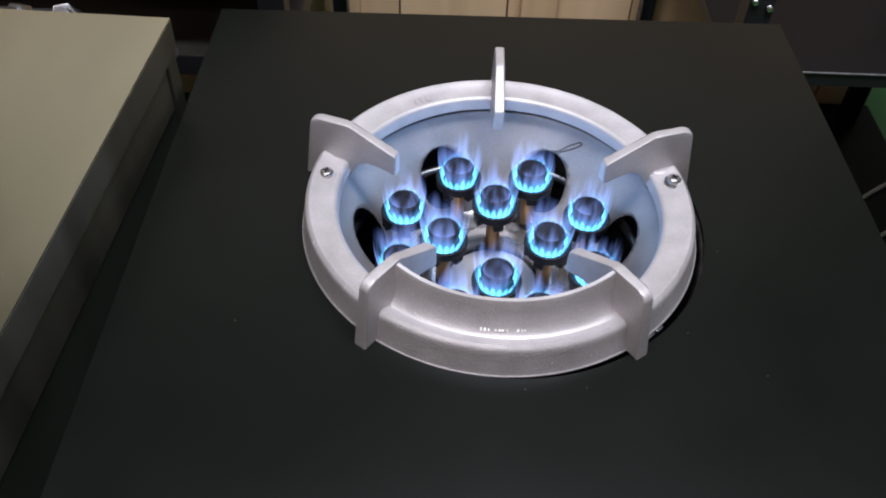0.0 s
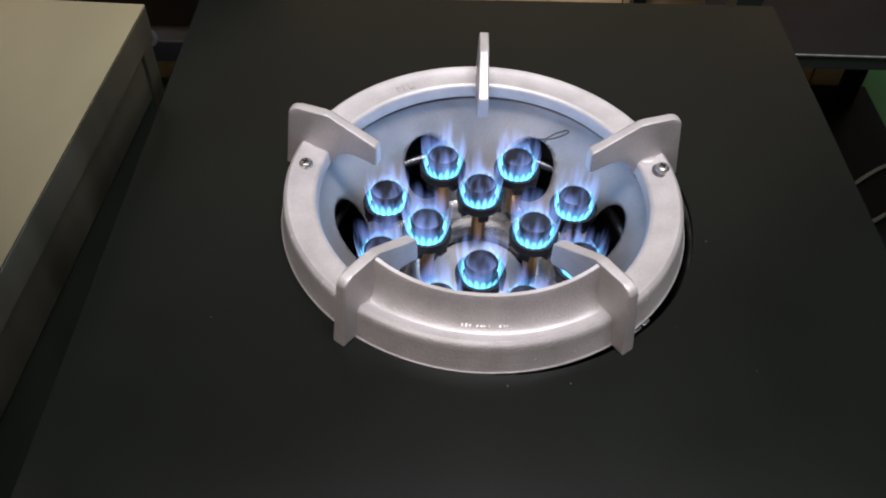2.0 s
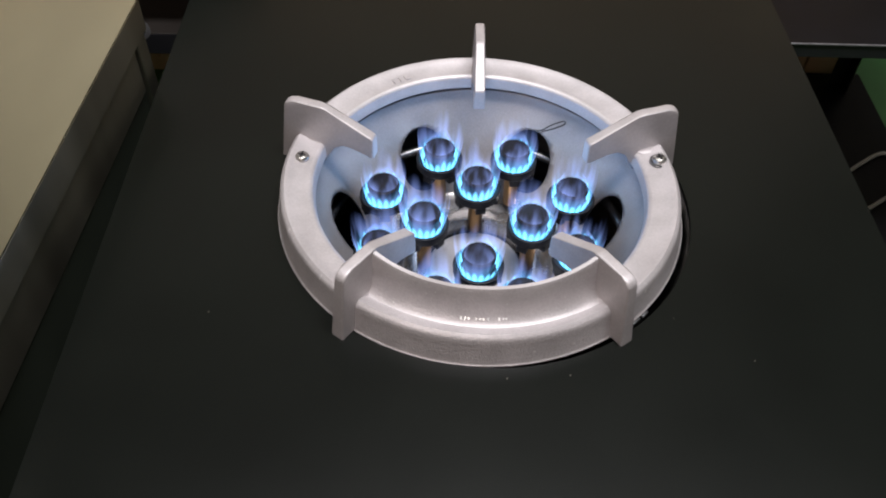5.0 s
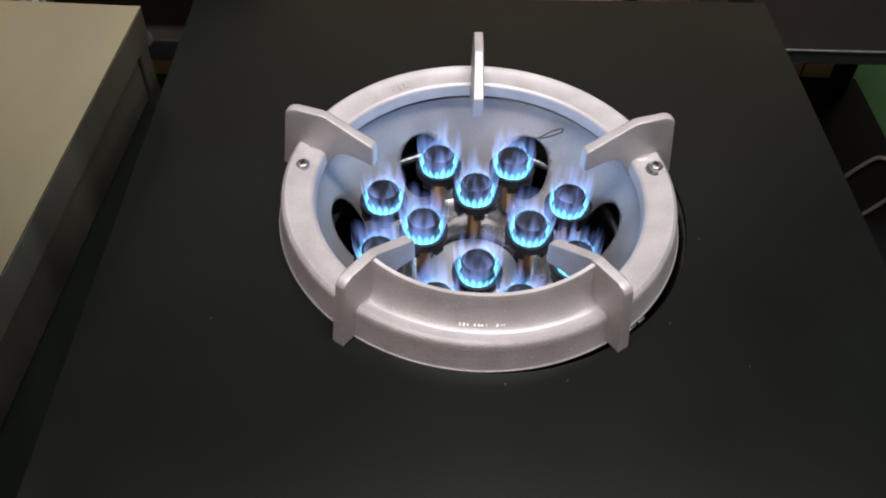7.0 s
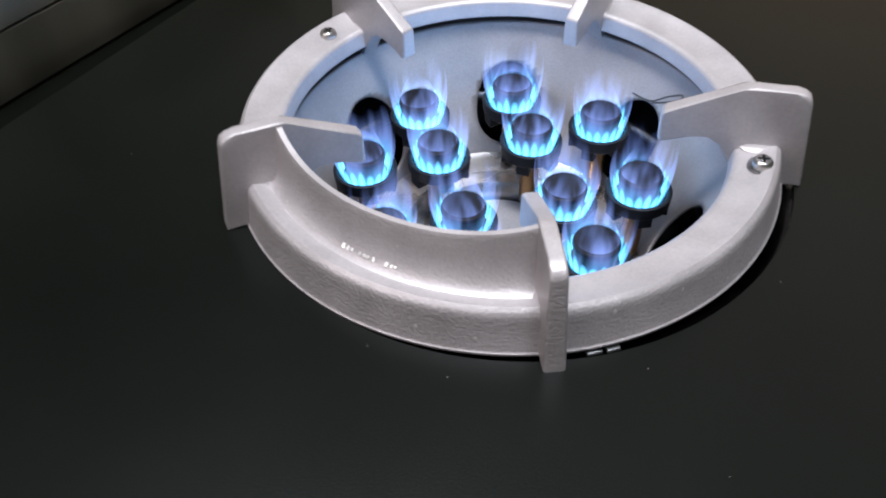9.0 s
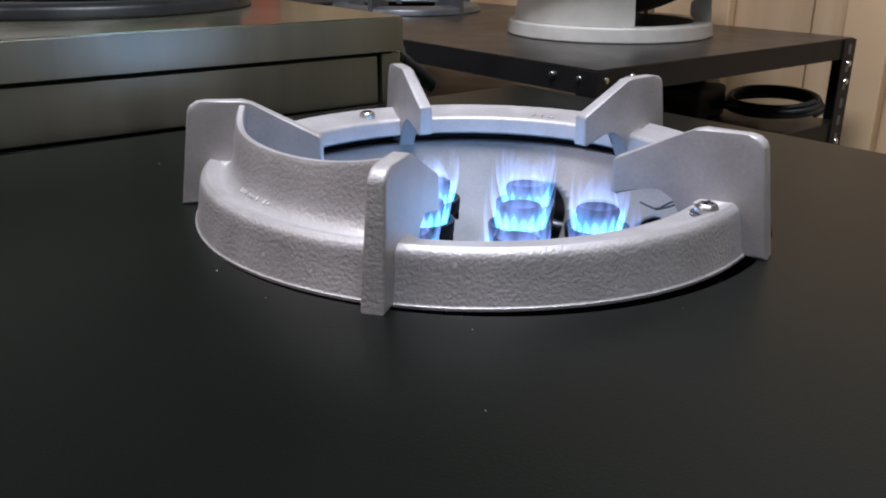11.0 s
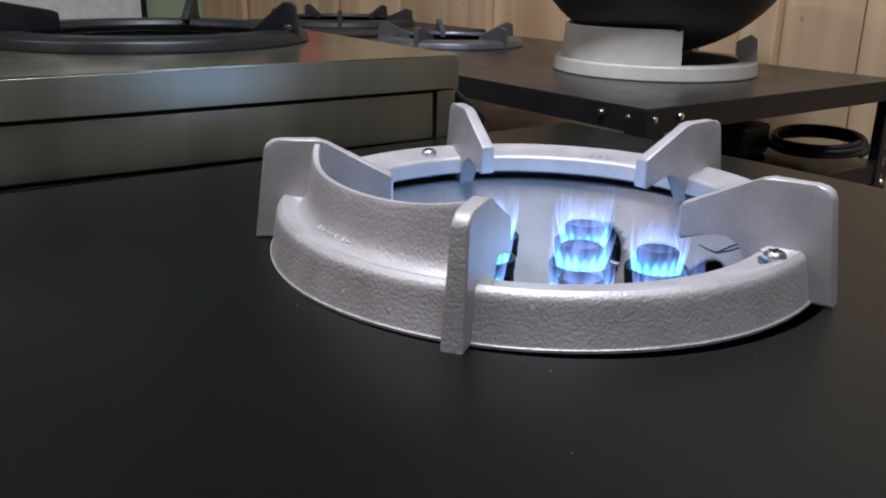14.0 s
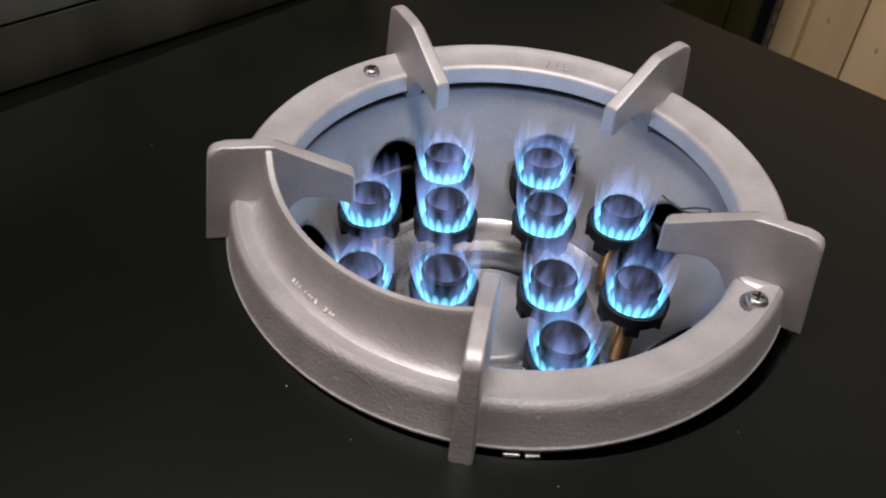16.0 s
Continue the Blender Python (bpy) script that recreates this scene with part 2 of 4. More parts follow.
def flame_mat(name, low, high, strength):
    """Burning gas: clear, glowing more at its foot, streaked upwards."""
    m = bpy.data.materials.new(name)
    m.use_nodes = True
    nt = m.node_tree
    n, l = nt.nodes, nt.links
    n.remove(n["Principled BSDF"])
    out = n["Material Output"]
    tc, sep = n.new("ShaderNodeTexCoord"), n.new("ShaderNodeSeparateXYZ")
    l.new(tc.outputs["UV"], sep.inputs[0])
    rise = sep.outputs["X"]
    col = n.new("ShaderNodeValToRGB")
    e = col.color_ramp.elements
    e[0].color, e[1].color = (*low, 1), (*high, 1)
    e[0].position, e[1].position = 0.05, 0.5
    l.new(rise, col.inputs[0])
    fade = n.new("ShaderNodeValToRGB")
    f = fade.color_ramp.elements
    f[0].color, f[0].position = (0.6, 0.6, 0.6, 1), 0.05
    f[1].color, f[1].position = (0, 0, 0, 1), 1.0
    for at, v in ((0.25, 0.5), (0.55, 0.32)):
        f.new(at).color = (v, v, v, 1)
    l.new(rise, fade.inputs[0])
    mp, ns = n.new("ShaderNodeMapping"), n.new("ShaderNodeTexNoise")
    mp.inputs["Scale"].default_value = (130, 130, 9)
    oi = n.new("ShaderNodeObjectInfo")
    mu = n.new("ShaderNodeVectorMath")
    mu.operation = "SCALE"
    mu.inputs[0].default_value = (40, 70, 30)
    l.new(oi.outputs["Random"], mu.inputs["Scale"])
    l.new(mu.outputs[0], mp.inputs["Location"])
    l.new(tc.outputs["Object"], mp.inputs["Vector"])
    l.new(mp.outputs[0], ns.inputs["Vector"])
    ns.inputs["Scale"].default_value, ns.inputs["Detail"].default_value = 1.0, 1.5
    # a tongue reaches as high as its streak is strong
    st = n.new("ShaderNodeMapRange")
    st.inputs["From Min"].default_value, st.inputs["From Max"].default_value = 0.3, 0.68
    st.inputs["To Min"].default_value, st.inputs["To Max"].default_value = 0.15, 1.35
    l.new(ns.outputs[0], st.inputs["Value"])
    sub = n.new("ShaderNodeMath")
    sub.operation = "SUBTRACT"
    l.new(st.outputs[0], sub.inputs[0])
    l.new(rise, sub.inputs[1])
    soft_edge = n.new("ShaderNodeMapRange")
    soft_edge.interpolation_type = "SMOOTHSTEP"
    soft_edge.inputs["From Min"].default_value, soft_edge.inputs["From Max"].default_value = -0.4, 0.9
    soft_edge.inputs["To Min"].default_value, soft_edge.inputs["To Max"].default_value = 0.0, 1.6
    l.new(sub.outputs[0], soft_edge.inputs["Value"])
    m1, m2 = n.new("ShaderNodeMath"), n.new("ShaderNodeMath")
    m1.operation = m2.operation = "MULTIPLY"
    l.new(fade.outputs[0], m1.inputs[0])
    l.new(soft_edge.outputs[0], m1.inputs[1])
    l.new(m1.outputs[0], m2.inputs[0])
    m2.inputs[1].default_value = strength
    em, tr, add = n.new("ShaderNodeEmission"), n.new("ShaderNodeBsdfTransparent"), n.new("ShaderNodeAddShader")
    l.new(col.outputs[0], em.inputs["Color"])
    l.new(m2.outputs[0], em.inputs["Strength"])
    l.new(em.outputs[0], add.inputs[0])
    l.new(tr.outputs[0], add.inputs[1])
    l.new(add.outputs[0], out.inputs["Surface"])
    return m


M_FLAME = flame_mat("gas_flame", (0.12, 0.55, 1.0), (0.31, 0.43, 1.0), 1.05)


def root_mat():
    """The bright inner cones at the gas ports: one soft lobe to each port."""
    m = bpy.data.materials.new("gas_flame_root")
    m.use_nodes = True
    nt = m.node_tree
    n, l = nt.nodes, nt.links
    n.remove(n["Principled BSDF"])

    def math_node(op, a, b):
        k = n.new("ShaderNodeMath")
        k.operation = op
        for q, v in enumerate((a, b)):
            if isinstance(v, (int, float)):
                k.inputs[q].default_value = v
            else:
                l.new(v, k.inputs[q])
        return k.outputs[0]

    tc, sep = n.new("ShaderNodeTexCoord"), n.new("ShaderNodeSeparateXYZ")
    l.new(tc.outputs["UV"], sep.inputs[0])
    rise, turn = sep.outputs["X"], sep.outputs["Y"]
    lobe = math_node("POWER", math_node("ABSOLUTE", math_node("SINE", math_node("MULTIPLY", turn, math.pi), 0.0), 0.0), 1.0)
    reach = math_node("ADD", math_node("MULTIPLY", lobe, 0.4), 0.6)
    left = math_node("MAXIMUM", math_node("SUBTRACT", 1.0, math_node("DIVIDE", rise, reach)), 0.0)
    glow_up = math_node("MULTIPLY", math_node("POWER", left, 0.8), math_node("ADD", math_node("MULTIPLY", lobe, 2.6), 0.35))
    em, tr, add = n.new("ShaderNodeEmission"), n.new("ShaderNodeBsdfTransparent"), n.new("ShaderNodeAddShader")
    em.inputs["Color"].default_value = (0.16, 0.62, 1.0, 1)
    l.new(glow_up, em.inputs["Strength"])
    l.new(em.outputs[0], add.inputs[0])
    l.new(tr.outputs[0], add.inputs[1])
    l.new(add.outputs[0], n["Material Output"].inputs["Surface"])
    return m


M_JET = root_mat()


# ---- mesh helpers ----
def weigh_normals(me, limit=0.64):
    """Bends the shading at rounded edges only, so that broad faces stay flat."""
    faces = [[] for _ in me.vertices]
    for p in me.polygons:
        for v in p.vertices:
            faces[v].append((p.normal.copy(), p.area))
    out = []
    for p in me.polygons:
        for v in p.vertices:
            n = Vector((0, 0, 0))
            for q, a in faces[v]:
                if q.dot(p.normal) > limit:
                    n += q * a
            out.append(n.normalized() if n.length > 0 else p.normal)
    me.normals_split_custom_set(out)


def mesh_of(name, bm, material, smooth=True):
    bmesh.ops.recalc_face_normals(bm, faces=bm.faces)
    me = bpy.data.meshes.new(name)
    bm.to_mesh(me)
    bm.free()
    me.materials.append(material)
    if smooth:
        for p in me.polygons:
            p.use_smooth = True
        me.set_sharp_from_angle(angle=radians(50))
        weigh_normals(me)
    return me


def part(name, bm, material, parent=None, label="", at=None, smooth=True):
    ob = new(name, mesh_of(name, bm, material, smooth))
    if parent:
        ob.parent = parent
    if at is not None:
        ob.matrix_basis = at
    return tagged(ob, label)


def empty(name, at, label, category, group="", kind=""):
    ob = new(name)
    ob.empty_display_size = 0.02
    ob.matrix_basis = at
    return tagged(ob, label, category, group, kind)


def box(x0, x1, y0, y1, z0, z1, bevel=0.0, bm=None):
    bm = bm or bmesh.new()
    vs = [bm.verts.new((x, y, z)) for x in (x0, x1) for y in (y0, y1) for z in (z0, z1)]
    fs = [bm.faces.new([vs[i] for i in q]) for q in ((0, 1, 3, 2), (4, 6, 7, 5), (0, 4, 5, 1), (2, 3, 7, 6), (0, 2, 6, 4), (1, 5, 7, 3))]
    if bevel:
        bmesh.ops.bevel(bm, geom=list({e for f in fs for e in f.edges}), offset=bevel, segments=2, affect="EDGES", profile=0.5)
    return bm


def turned(profile, n=96, a0=0.0, a1=360.0, closed=True, bm=None, centre=(0, 0)):
    """A profile of (radius, height) turned about the z axis; closed: the profile is a loop."""
    bm = bm or bmesh.new()
    full = abs(a1 - a0) >= 359.9
    rows = []
    for i in range(n if full else n + 1):
        a = radians(a0 + (a1 - a0) * i / n)
        rows.append([bm.verts.new((centre[0] + r * math.cos(a), centre[1] + r * math.sin(a), z)) for r, z in profile])
    k = len(profile)
    for i in range(n):
        p, q = rows[i], rows[(i + 1) % len(rows)]
        for j in range(k if closed else k - 1):
            bm.faces.new((p[j], q[j], q[(j + 1) % k], p[(j + 1) % k]))
    if closed and not full:
        bm.faces.new(rows[0])
        bm.faces.new(rows[-1])
    return bm


def rounded(profile, r=0.002, seg=3, skip=()):
    """A closed profile with its corners rounded."""
    out, n = [], len(profile)
    for i, p in enumerate(profile):
        if i in skip:
            out.append(p)
            continue
        p, a, b = Vector(p), Vector(profile[i - 1]), Vector(profile[(i + 1) % n])
        d = min(r, (a - p).length * 0.45, (b - p).length * 0.45)
        u, v = p + (a - p).normalized() * d, p + (b - p).normalized() * d
        for s in range(seg + 1):
            t = s / seg
            out.append(tuple((1 - t) ** 2 * u + 2 * t * (1 - t) * p + t * t * v))
    return out


def tube(points, r, sides=10, bm=None, ends=True):
    bm = bm or bmesh.new()
    pts = [Vector(p) for p in points]
    rows, side = [], None
    for i, p in enumerate(pts):
        d = (pts[min(i + 1, len(pts) - 1)] - pts[max(i - 1, 0)]).normalized()
        ref = side if side and abs(side.dot(d)) < 0.95 else (Vector((0, 0, 1)) if abs(d.z) < 0.9 else Vector((1, 0, 0)))
        u = d.cross(ref).normalized()
        v = d.cross(u)
        side = -v if side is None else (ref - d * ref.dot(d)).normalized()
        u = d.cross(side).normalized()
        rows.append([bm.verts.new(p + r * (math.cos(6.28319 * k / sides) * side + math.sin(6.28319 * k / sides) * u)) for k in range(sides)])
    for a, b in zip(rows, rows[1:]):
        for k in range(sides):
            bm.faces.new((a[k], a[(k + 1) % sides], b[(k + 1) % sides], b[k]))
    if ends:
        bm.faces.new(rows[0])
        bm.faces.new(rows[-1])
    return bm


def spline(points, n=8):
    """A smooth line through the points."""
    p = [Vector(q) for q in points]
    p = [2 * p[0] - p[1]] + p + [2 * p[-1] - p[-2]]
    out = []
    for i in range(1, len(p) - 2):
        for s in range(n):
            t = s / n
            out.append(0.5 * (2 * p[i] + (p[i + 1] - p[i - 1]) * t + (2 * p[i - 1] - 5 * p[i] + 4 * p[i + 1] - p[i + 2]) * t * t + (3 * p[i] - p[i - 1] - 3 * p[i + 1] + p[i + 2]) * t ** 3))
    return out + [p[-2]]


def sheet_with_hole(x0, x1, y0, y1, z0, z1, cx, cy, r, n=96, bm=None):
    """A plate with a round hole."""
    bm = bm or bmesh.new()
    ring = [(cx + r * math.cos(6.283185 * i / n), cy + r * math.sin(6.283185 * i / n)) for i in range(n)]
    rect = []
    for x, y in ring:
        dx, dy = x - cx, y - cy
        k = min([((x1 if dx > 0 else x0) - cx) / dx if abs(dx) > 1e-9 else 1e9, ((y1 if dy > 0 else y0) - cy) / dy if abs(dy) > 1e-9 else 1e9])
        rect.append([cx + k * dx, cy + k * dy])
    for qx, qy in ((x0, y0), (x0, y1), (x1, y0), (x1, y1)):
        i = min(range(n), key=lambda i: (rect[i][0] - qx) ** 2 + (rect[i][1] - qy) ** 2)
        rect[i] = [qx, qy]
    lay = [[bm.verts.new((*p, z)) for p in ps] for ps in (ring, rect) for z in (z0, z1)]
    for i in range(n):
        j = (i + 1) % n
        for a, b in ((0, 1), (1, 3), (3, 2), (2, 0)):
            bm.faces.new((lay[a][i], lay[a][j], lay[b][j], lay[b][i]))
    return bm


# ---- setting ----
WALL_Y = 1.0
part("floor", box(-3.2, 2.2, -2.6, 1.5, -0.1, 0.0), M_GREENFLOOR)
tagged(bpy.data.objects["floor"], "green painted concrete floor", "floor", kind="structure")
ceil = part("ceiling", box(-3.2, 2.2, -2.6, 1.5, 2.6, 2.7), M_PLASTER)
tagged(ceil, "plain pale ceiling", "ceiling", kind="structure")
# unseen walls, made dark and brown to tone reflections on ring and table
for nm, b in (("wall_east", (2.2, 2.3, -2.6, 1.5)), ("wall_south", (-3.2, 2.3, -2.7, -2.6))):
    w = part(nm, box(*b, 0, 2.6), M_FARWALL if nm == "wall_east" else M_BROWNWALL)
    tagged(w, "unseen wall, toned for what the ring and table reflect", "wall", kind="structure")
w = part("wall_west", box(-3.3, -3.2, -2.7, 1.06, 0, 2.6), M_GREENWALL)
tagged(w, "pale green painted wall", "wall", kind="structure")
w = part("wall_north", box(-3.2, 0.8, WALL_Y + 0.02, 1.6, 0, 2.6), M_PLASTER)
tagged(w, "plastered wall clad with upright pine boards below", "wall", kind="structure")
wall_n = w
w = part("wall_recess", box(0.8, 2.3, 1.5, 1.6, 0, 2.6), M_PLASTER)
tagged(w, "plain plastered wall set back beside the boards", "wall", kind="structure")

# wide boards of the cladding, uneven in depth, with battens over some joints
rng = random.Random(7)
x = -3.2
while x < 0.79:
    wd = min(rng.choice((0.17, 0.21, 0.24, 0.28)), 0.8 - x)
    pr = rng.uniform(0.0, 0.004)
    part("board", box(-wd / 2 + 0.0015, wd / 2 - 0.0015, -0.012 - pr, 0.018, -0.56, 0.56, 0.002), M_WOOD, wall_n, at=pose(x + wd / 2, WALL_Y, 0.56))
    x += wd
for x in (-2.75, -2.05, -1.30, -0.53, -0.26, 0.12, 0.62):
    part("batten", box(-0.035, 0.035, -0.02, 0.0, -0.56, 0.56, 0.003), M_WOOD, wall_n, at=pose(x, WALL_Y - 0.0175, 0.56))

# ---- stove table ----
TURN = 0.8


def stove_table():
    t = empty("stove_table", pose(0, 0, 0, 0, 0, TURN), "low black steel stove table with a round burner cut-out", "table")
    x0, x1, y0, y1 = -0.283, 0.3085, -0.42, 0.3045
    hx, hy = 0.0058, 0.0008
    top = sheet_with_hole(x0, x1, y0, y1, TOP - 0.0012, TOP, hx, hy, 0.1592)
    part("tabletop", top, M_TABLE, t)
    for nm, b in (("side_panel", (x0, x1, y0, y0 + 0.002)), ("side_panel", (x0, x1, y1 - 0.002, y1)), ("side_panel", (x0, x0 + 0.002, y0 + 0.0025, y1 - 0.0025)), ("side_panel", (x1 - 0.002, x1, y0 + 0.0025, y1 - 0.0025))):
        part(nm, box(*b, 0.08, TOP - 0.0021), M_TABLE, t)
    for lx in (x0 + 0.004, x1 - 0.034):
        for ly in (y0 + 0.004, y1 - 0.034):
            bm = box(lx, lx + 0.03, ly, ly + 0.03, 0, TOP - 0.0025, 0.002)
            part("leg", bm, M_BLACKPAINT, t)
    part("collar", turned([(0.1632, TOP - 0.0014), (0.1594, TOP - 0.0014), (0.1594, TOP - 0.02), (0.1632, TOP - 0.02)], 96, centre=(hx, hy)), M_HEAD, t, "dark rolled edge of the cut-out")
    part("drip_pan", turned([(0.1593, TOP - 0.0044), (0.152, TOP - 0.007), (0.139, TOP - 0.022), (0.139, TOP - 0.024), (0.152, TOP - 0.009), (0.1593, TOP - 0.007)], 96, centre=(hx, hy)), M_DRIP, t, "dark steel drip pan")
    # black sheet added low down, so the gap by the stove looks unlit
    part("bottom_shelf", box(x0 - 0.02, x1 - 0.003, y0 + 0.003, y1 - 0.003, 0.07, 0.0795), M_BLACKPAINT, t)
    for a, r, wd in ((-47, 0.1545, 0.008), (-43.6, 0.155, 0.007)):
        part("clip", box(-0.0062, 0.0042, -wd / 2, wd / 2, -0.0046, -0.0026, 0.0006), M_WIRE, t, "grey steel clip in the gap", pose(r * math.cos(radians(a)), r * math.sin(radians(a)), TOP, 0, 0, a))
    part("housing", turned([(0.168, TOP - 0.021), (0.168, TOP - 0.16), (0.0, TOP - 0.16), (0.0, TOP - 0.163), (0.171, TOP - 0.163), (0.171, TOP - 0.021)], 64, centre=(hx, hy), closed=False), M_HOUSING, t, "dull dark steel burner housing under the top")
    return t


stove_table()

# ---- burner ring with five pot fins ----
FIN = [(0.168, 0.0), (0.161, 0.0525), (0.1595, 0.0558), (0.1565, 0.0579), (0.152, 0.0585), (0.131, 0.059), (0.126, 0.0575), (0.0885, 0.0395), (0.0865, 0.037), (0.0868, 0.0205), (0.0895, 0.0195), (0.104, 0.0265), (0.113, 0.0275), (0.1205, 0.0235), (0.126, 0.015), (0.129, 0.004), (0.15, 0.0)]


def fin_mesh(material):
    bm = bmesh.new()
    th = lambda z, r: 0.0056 - 0.0016 * min(1, z / 0.05) + 0.0012 * max(0, 1 - abs(z - 0.022) / 0.012) * (r > 0.12)
    side = [[bm.verts.new((r, s * th(z, r), z)) for r, z in FIN] for s in (-1, 1)]
    bm.faces.new(side[0])
    bm.faces.new(list(reversed(side[1])))
    n = len(FIN)
    for i in range(n):
        bm.faces.new((side[0][i], side[0][(i + 1) % n], side[1][(i + 1) % n], side[1][i]))
    rim = [e for e in bm.edges if len({v in side[0] for v in e.verts}) == 1]
    bmesh.ops.bevel(bm, geom=rim, offset=0.0014, segments=2, affect="EDGES", profile=0.5)
    bmesh.ops.triangulate(bm, faces=[f for f in bm.faces if len(f.verts) > 4])
    for s in (-1, 1):       # fillets where the fin grows out of the ring
        rows = []
        for r, k in ((0.1305, 0.2), (0.134, 0.9), (0.14, 1.0), (0.146, 0.9), (0.1495, 0.3)):
            rows.append([bm.verts.new((r, s * y, z)) for y, z in ((0.003, 0.0205), (0.0046 + 0.0042 * k, 0.0222), (0.0046 + 0.0026 * k, 0.0229), (0.0046 + 0.0013 * k, 0.0238), (0.0046 + 0.0003 * k, 0.0255), (0.003, 0.0275))])
        for p, q in zip(rows, rows[1:]):
            for j in range(6):
                bm.faces.new((p[j], q[j], q[(j + 1) % 6], p[(j + 1) % 6]))
        bm.faces.new(rows[0])
        bm.faces.new(rows[-1])
    return mesh_of("fin", bm, material)


def shield_bm():
    """The curved splash wall between the two front fins, flowing into the ring."""
    bm = bmesh.new()
    rows, n = [], 36
    for i in range(n + 1):
        u = i / n * 2 - 1
        a = radians(270 + 36 * u)
        ht = 0.0495 + 0.008 * abs(u) ** 3
        prof = [(0.1435, 0.0205), (0.1428, 0.0228), (0.1405, 0.0236), (0.1380, 0.0256), (0.1360, 0.0292), (0.1348, 0.0345), (0.1336, 0.0415), (0.1322, ht - 0.002), (0.1312, ht), (0.1285, ht), (0.1275, ht - 0.002), (0.1282, 0.036), (0.1288, 0.0205)]
        rows.append([bm.verts.new((r * math.cos(a), r * math.sin(a), z)) for r, z in prof])
    k = len(rows[0])
    for p, q in zip(rows, rows[1:]):
        for j in range(k):
            bm.faces.new((p[j], q[j], q[(j + 1) % k], p[(j + 1) % k]))
    bm.faces.new(rows[0])
    bm.faces.new(rows[-1])
    return bm


def burner_ring(at, material, label):
    t = empty("burner_ring", at, label, "pot ring")
    prof = rounded([(0.1575, -0.0004), (0.1575, 0.0009), (0.1563, 0.0017), (0.1534, 0.0205), (0.1524, 0.0242), (0.1495, 0.0264), (0.1455, 0.0254), (0.1405, 0.0231), (0.1308, 0.0222), (0.1283, 0.0206), (0.1268, 0.0112), (0.1288, 0.0104), (0.1312, 0.0112), (0.133, 0.018), (0.1485, 0.0195), (0.1535, -0.0004)], 0.0024, 3, skip=(0, 1, 2, 5, 6, 7, 11, 12, 13, 14, 15))
    bm = turned(prof, 144)
    for v in bm.verts:      # hand-finished casting: the foot is a little off centre, the rim not quite level
        k = min(1, max(0, v.co.z / 0.024))
        a = math.atan2(v.co.y, v.co.x)
        v.co.z += k * (0.006 * v.co.y - 0.008 * v.co.x) + (1 - k) * 0.00025 * math.sin(5 * a + 1) * math.sin(3 * a)
        v.co.x += 0.0006 * (1 - k) * (v.co.xy.length > 0.15)
    part("ring_body", bm, material, t)
    me = fin_mesh(material)
    for k in range(5):
        f = new("fin", me)
        f.parent, f.matrix_basis = t, pose(0, 0, 0, 0, 0, 18 + 72 * k)
    part("splash_wall", shield_bm(), material, t)
    for a, r in ((173.0, 0.1402), (9.7, 0.1432)):
        at2 = pose(r * math.cos(radians(a)), r * math.sin(radians(a)), 0.0227, 0, 0, a * 2)
        s = part("screw", turned(rounded([(0, 0.0056), (0.0042, 0.0053), (0.0056, 0.0034), (0.0056, 0.0008), (0, 0.0008)], 0.0006, 2, skip=(0, 4)), 24, closed=False), M_SCREW, t, "dull cross-head steel screw", at2)
        part("washer", turned([(0.0076, 0), (0.0076, 0.0008), (0.0028, 0.0008), (0.0028, 0)], 24), M_WIRE, s)
        bm = box(-0.003, 0.003, -0.0006, 0.0006, 0.0048, 0.0058)
        box(-0.0006, 0.0006, -0.003, 0.003, 0.0048, 0.0059, bm=bm)
        part("cross_recess", bm, M_HEAD, s)
    # worn raised mark on the ring's top
    bm = bmesh.new()
    for x0, x1, y0, y1 in ((-0.008, -0.0066, -0.006, 0.006), (-0.002, -0.0006, -0.006, 0.006), (-0.0066, -0.002, -0.0007, 0.0007), (0.003, 0.0043, -0.006, 0.004), (0.0043, 0.008, -0.006, -0.0046)):
        box(x0, x1, y0, y1, -0.0008, 0.0006, 0.0003, bm)
    a = 119.0
    part("raised_mark", bm, material, t, "faint raised cast mark", pose(0.14 * math.cos(radians(a)), 0.14 * math.sin(radians(a)), 0.0242, 0, 0, a - 90))
    # row of small worn characters at the foot of the splash wall
    bm = bmesh.new()
    rw = random.Random(5)
    for i in range(13):
        if i in (3, 8, 9):
            continue
        a = radians(263.6 + 1.05 * i + rw.uniform(-0.15, 0.15))
        m = pose(0.1377 * math.cos(a), 0.1377 * math.sin(a), 0.0263, 42, 0, math.degrees(a) + 90 + rw.uniform(-14, 14))
        bmesh.ops.create_cube(bm, size=1.0, matrix=m @ Matrix.Diagonal((rw.uniform(0.0008, 0.0015), rw.uniform(0.0012, 0.0024), rw.uniform(0.0006, 0.0011), 1)))
    part("cast_lettering", bm, M_LETTER, t, "small raised worn lettering bars")
    return t


burner_ring(pose(0, 0, TOP), M_CAST, "silver-painted cast burner ring with five fins and a splash wall")

# ---- bowl under the ring ----
BY = -0.005
bowl = empty("burner_bowl", pose(0, BY, TOP), "silver-painted deep burner bowl with oval air holes", "burner bowl")


def bowl_radius(z):
    t = min(1, max(0, (0.0052 - z) / 0.08))
    return 0.1315 - 0.0415 * t ** 1.15


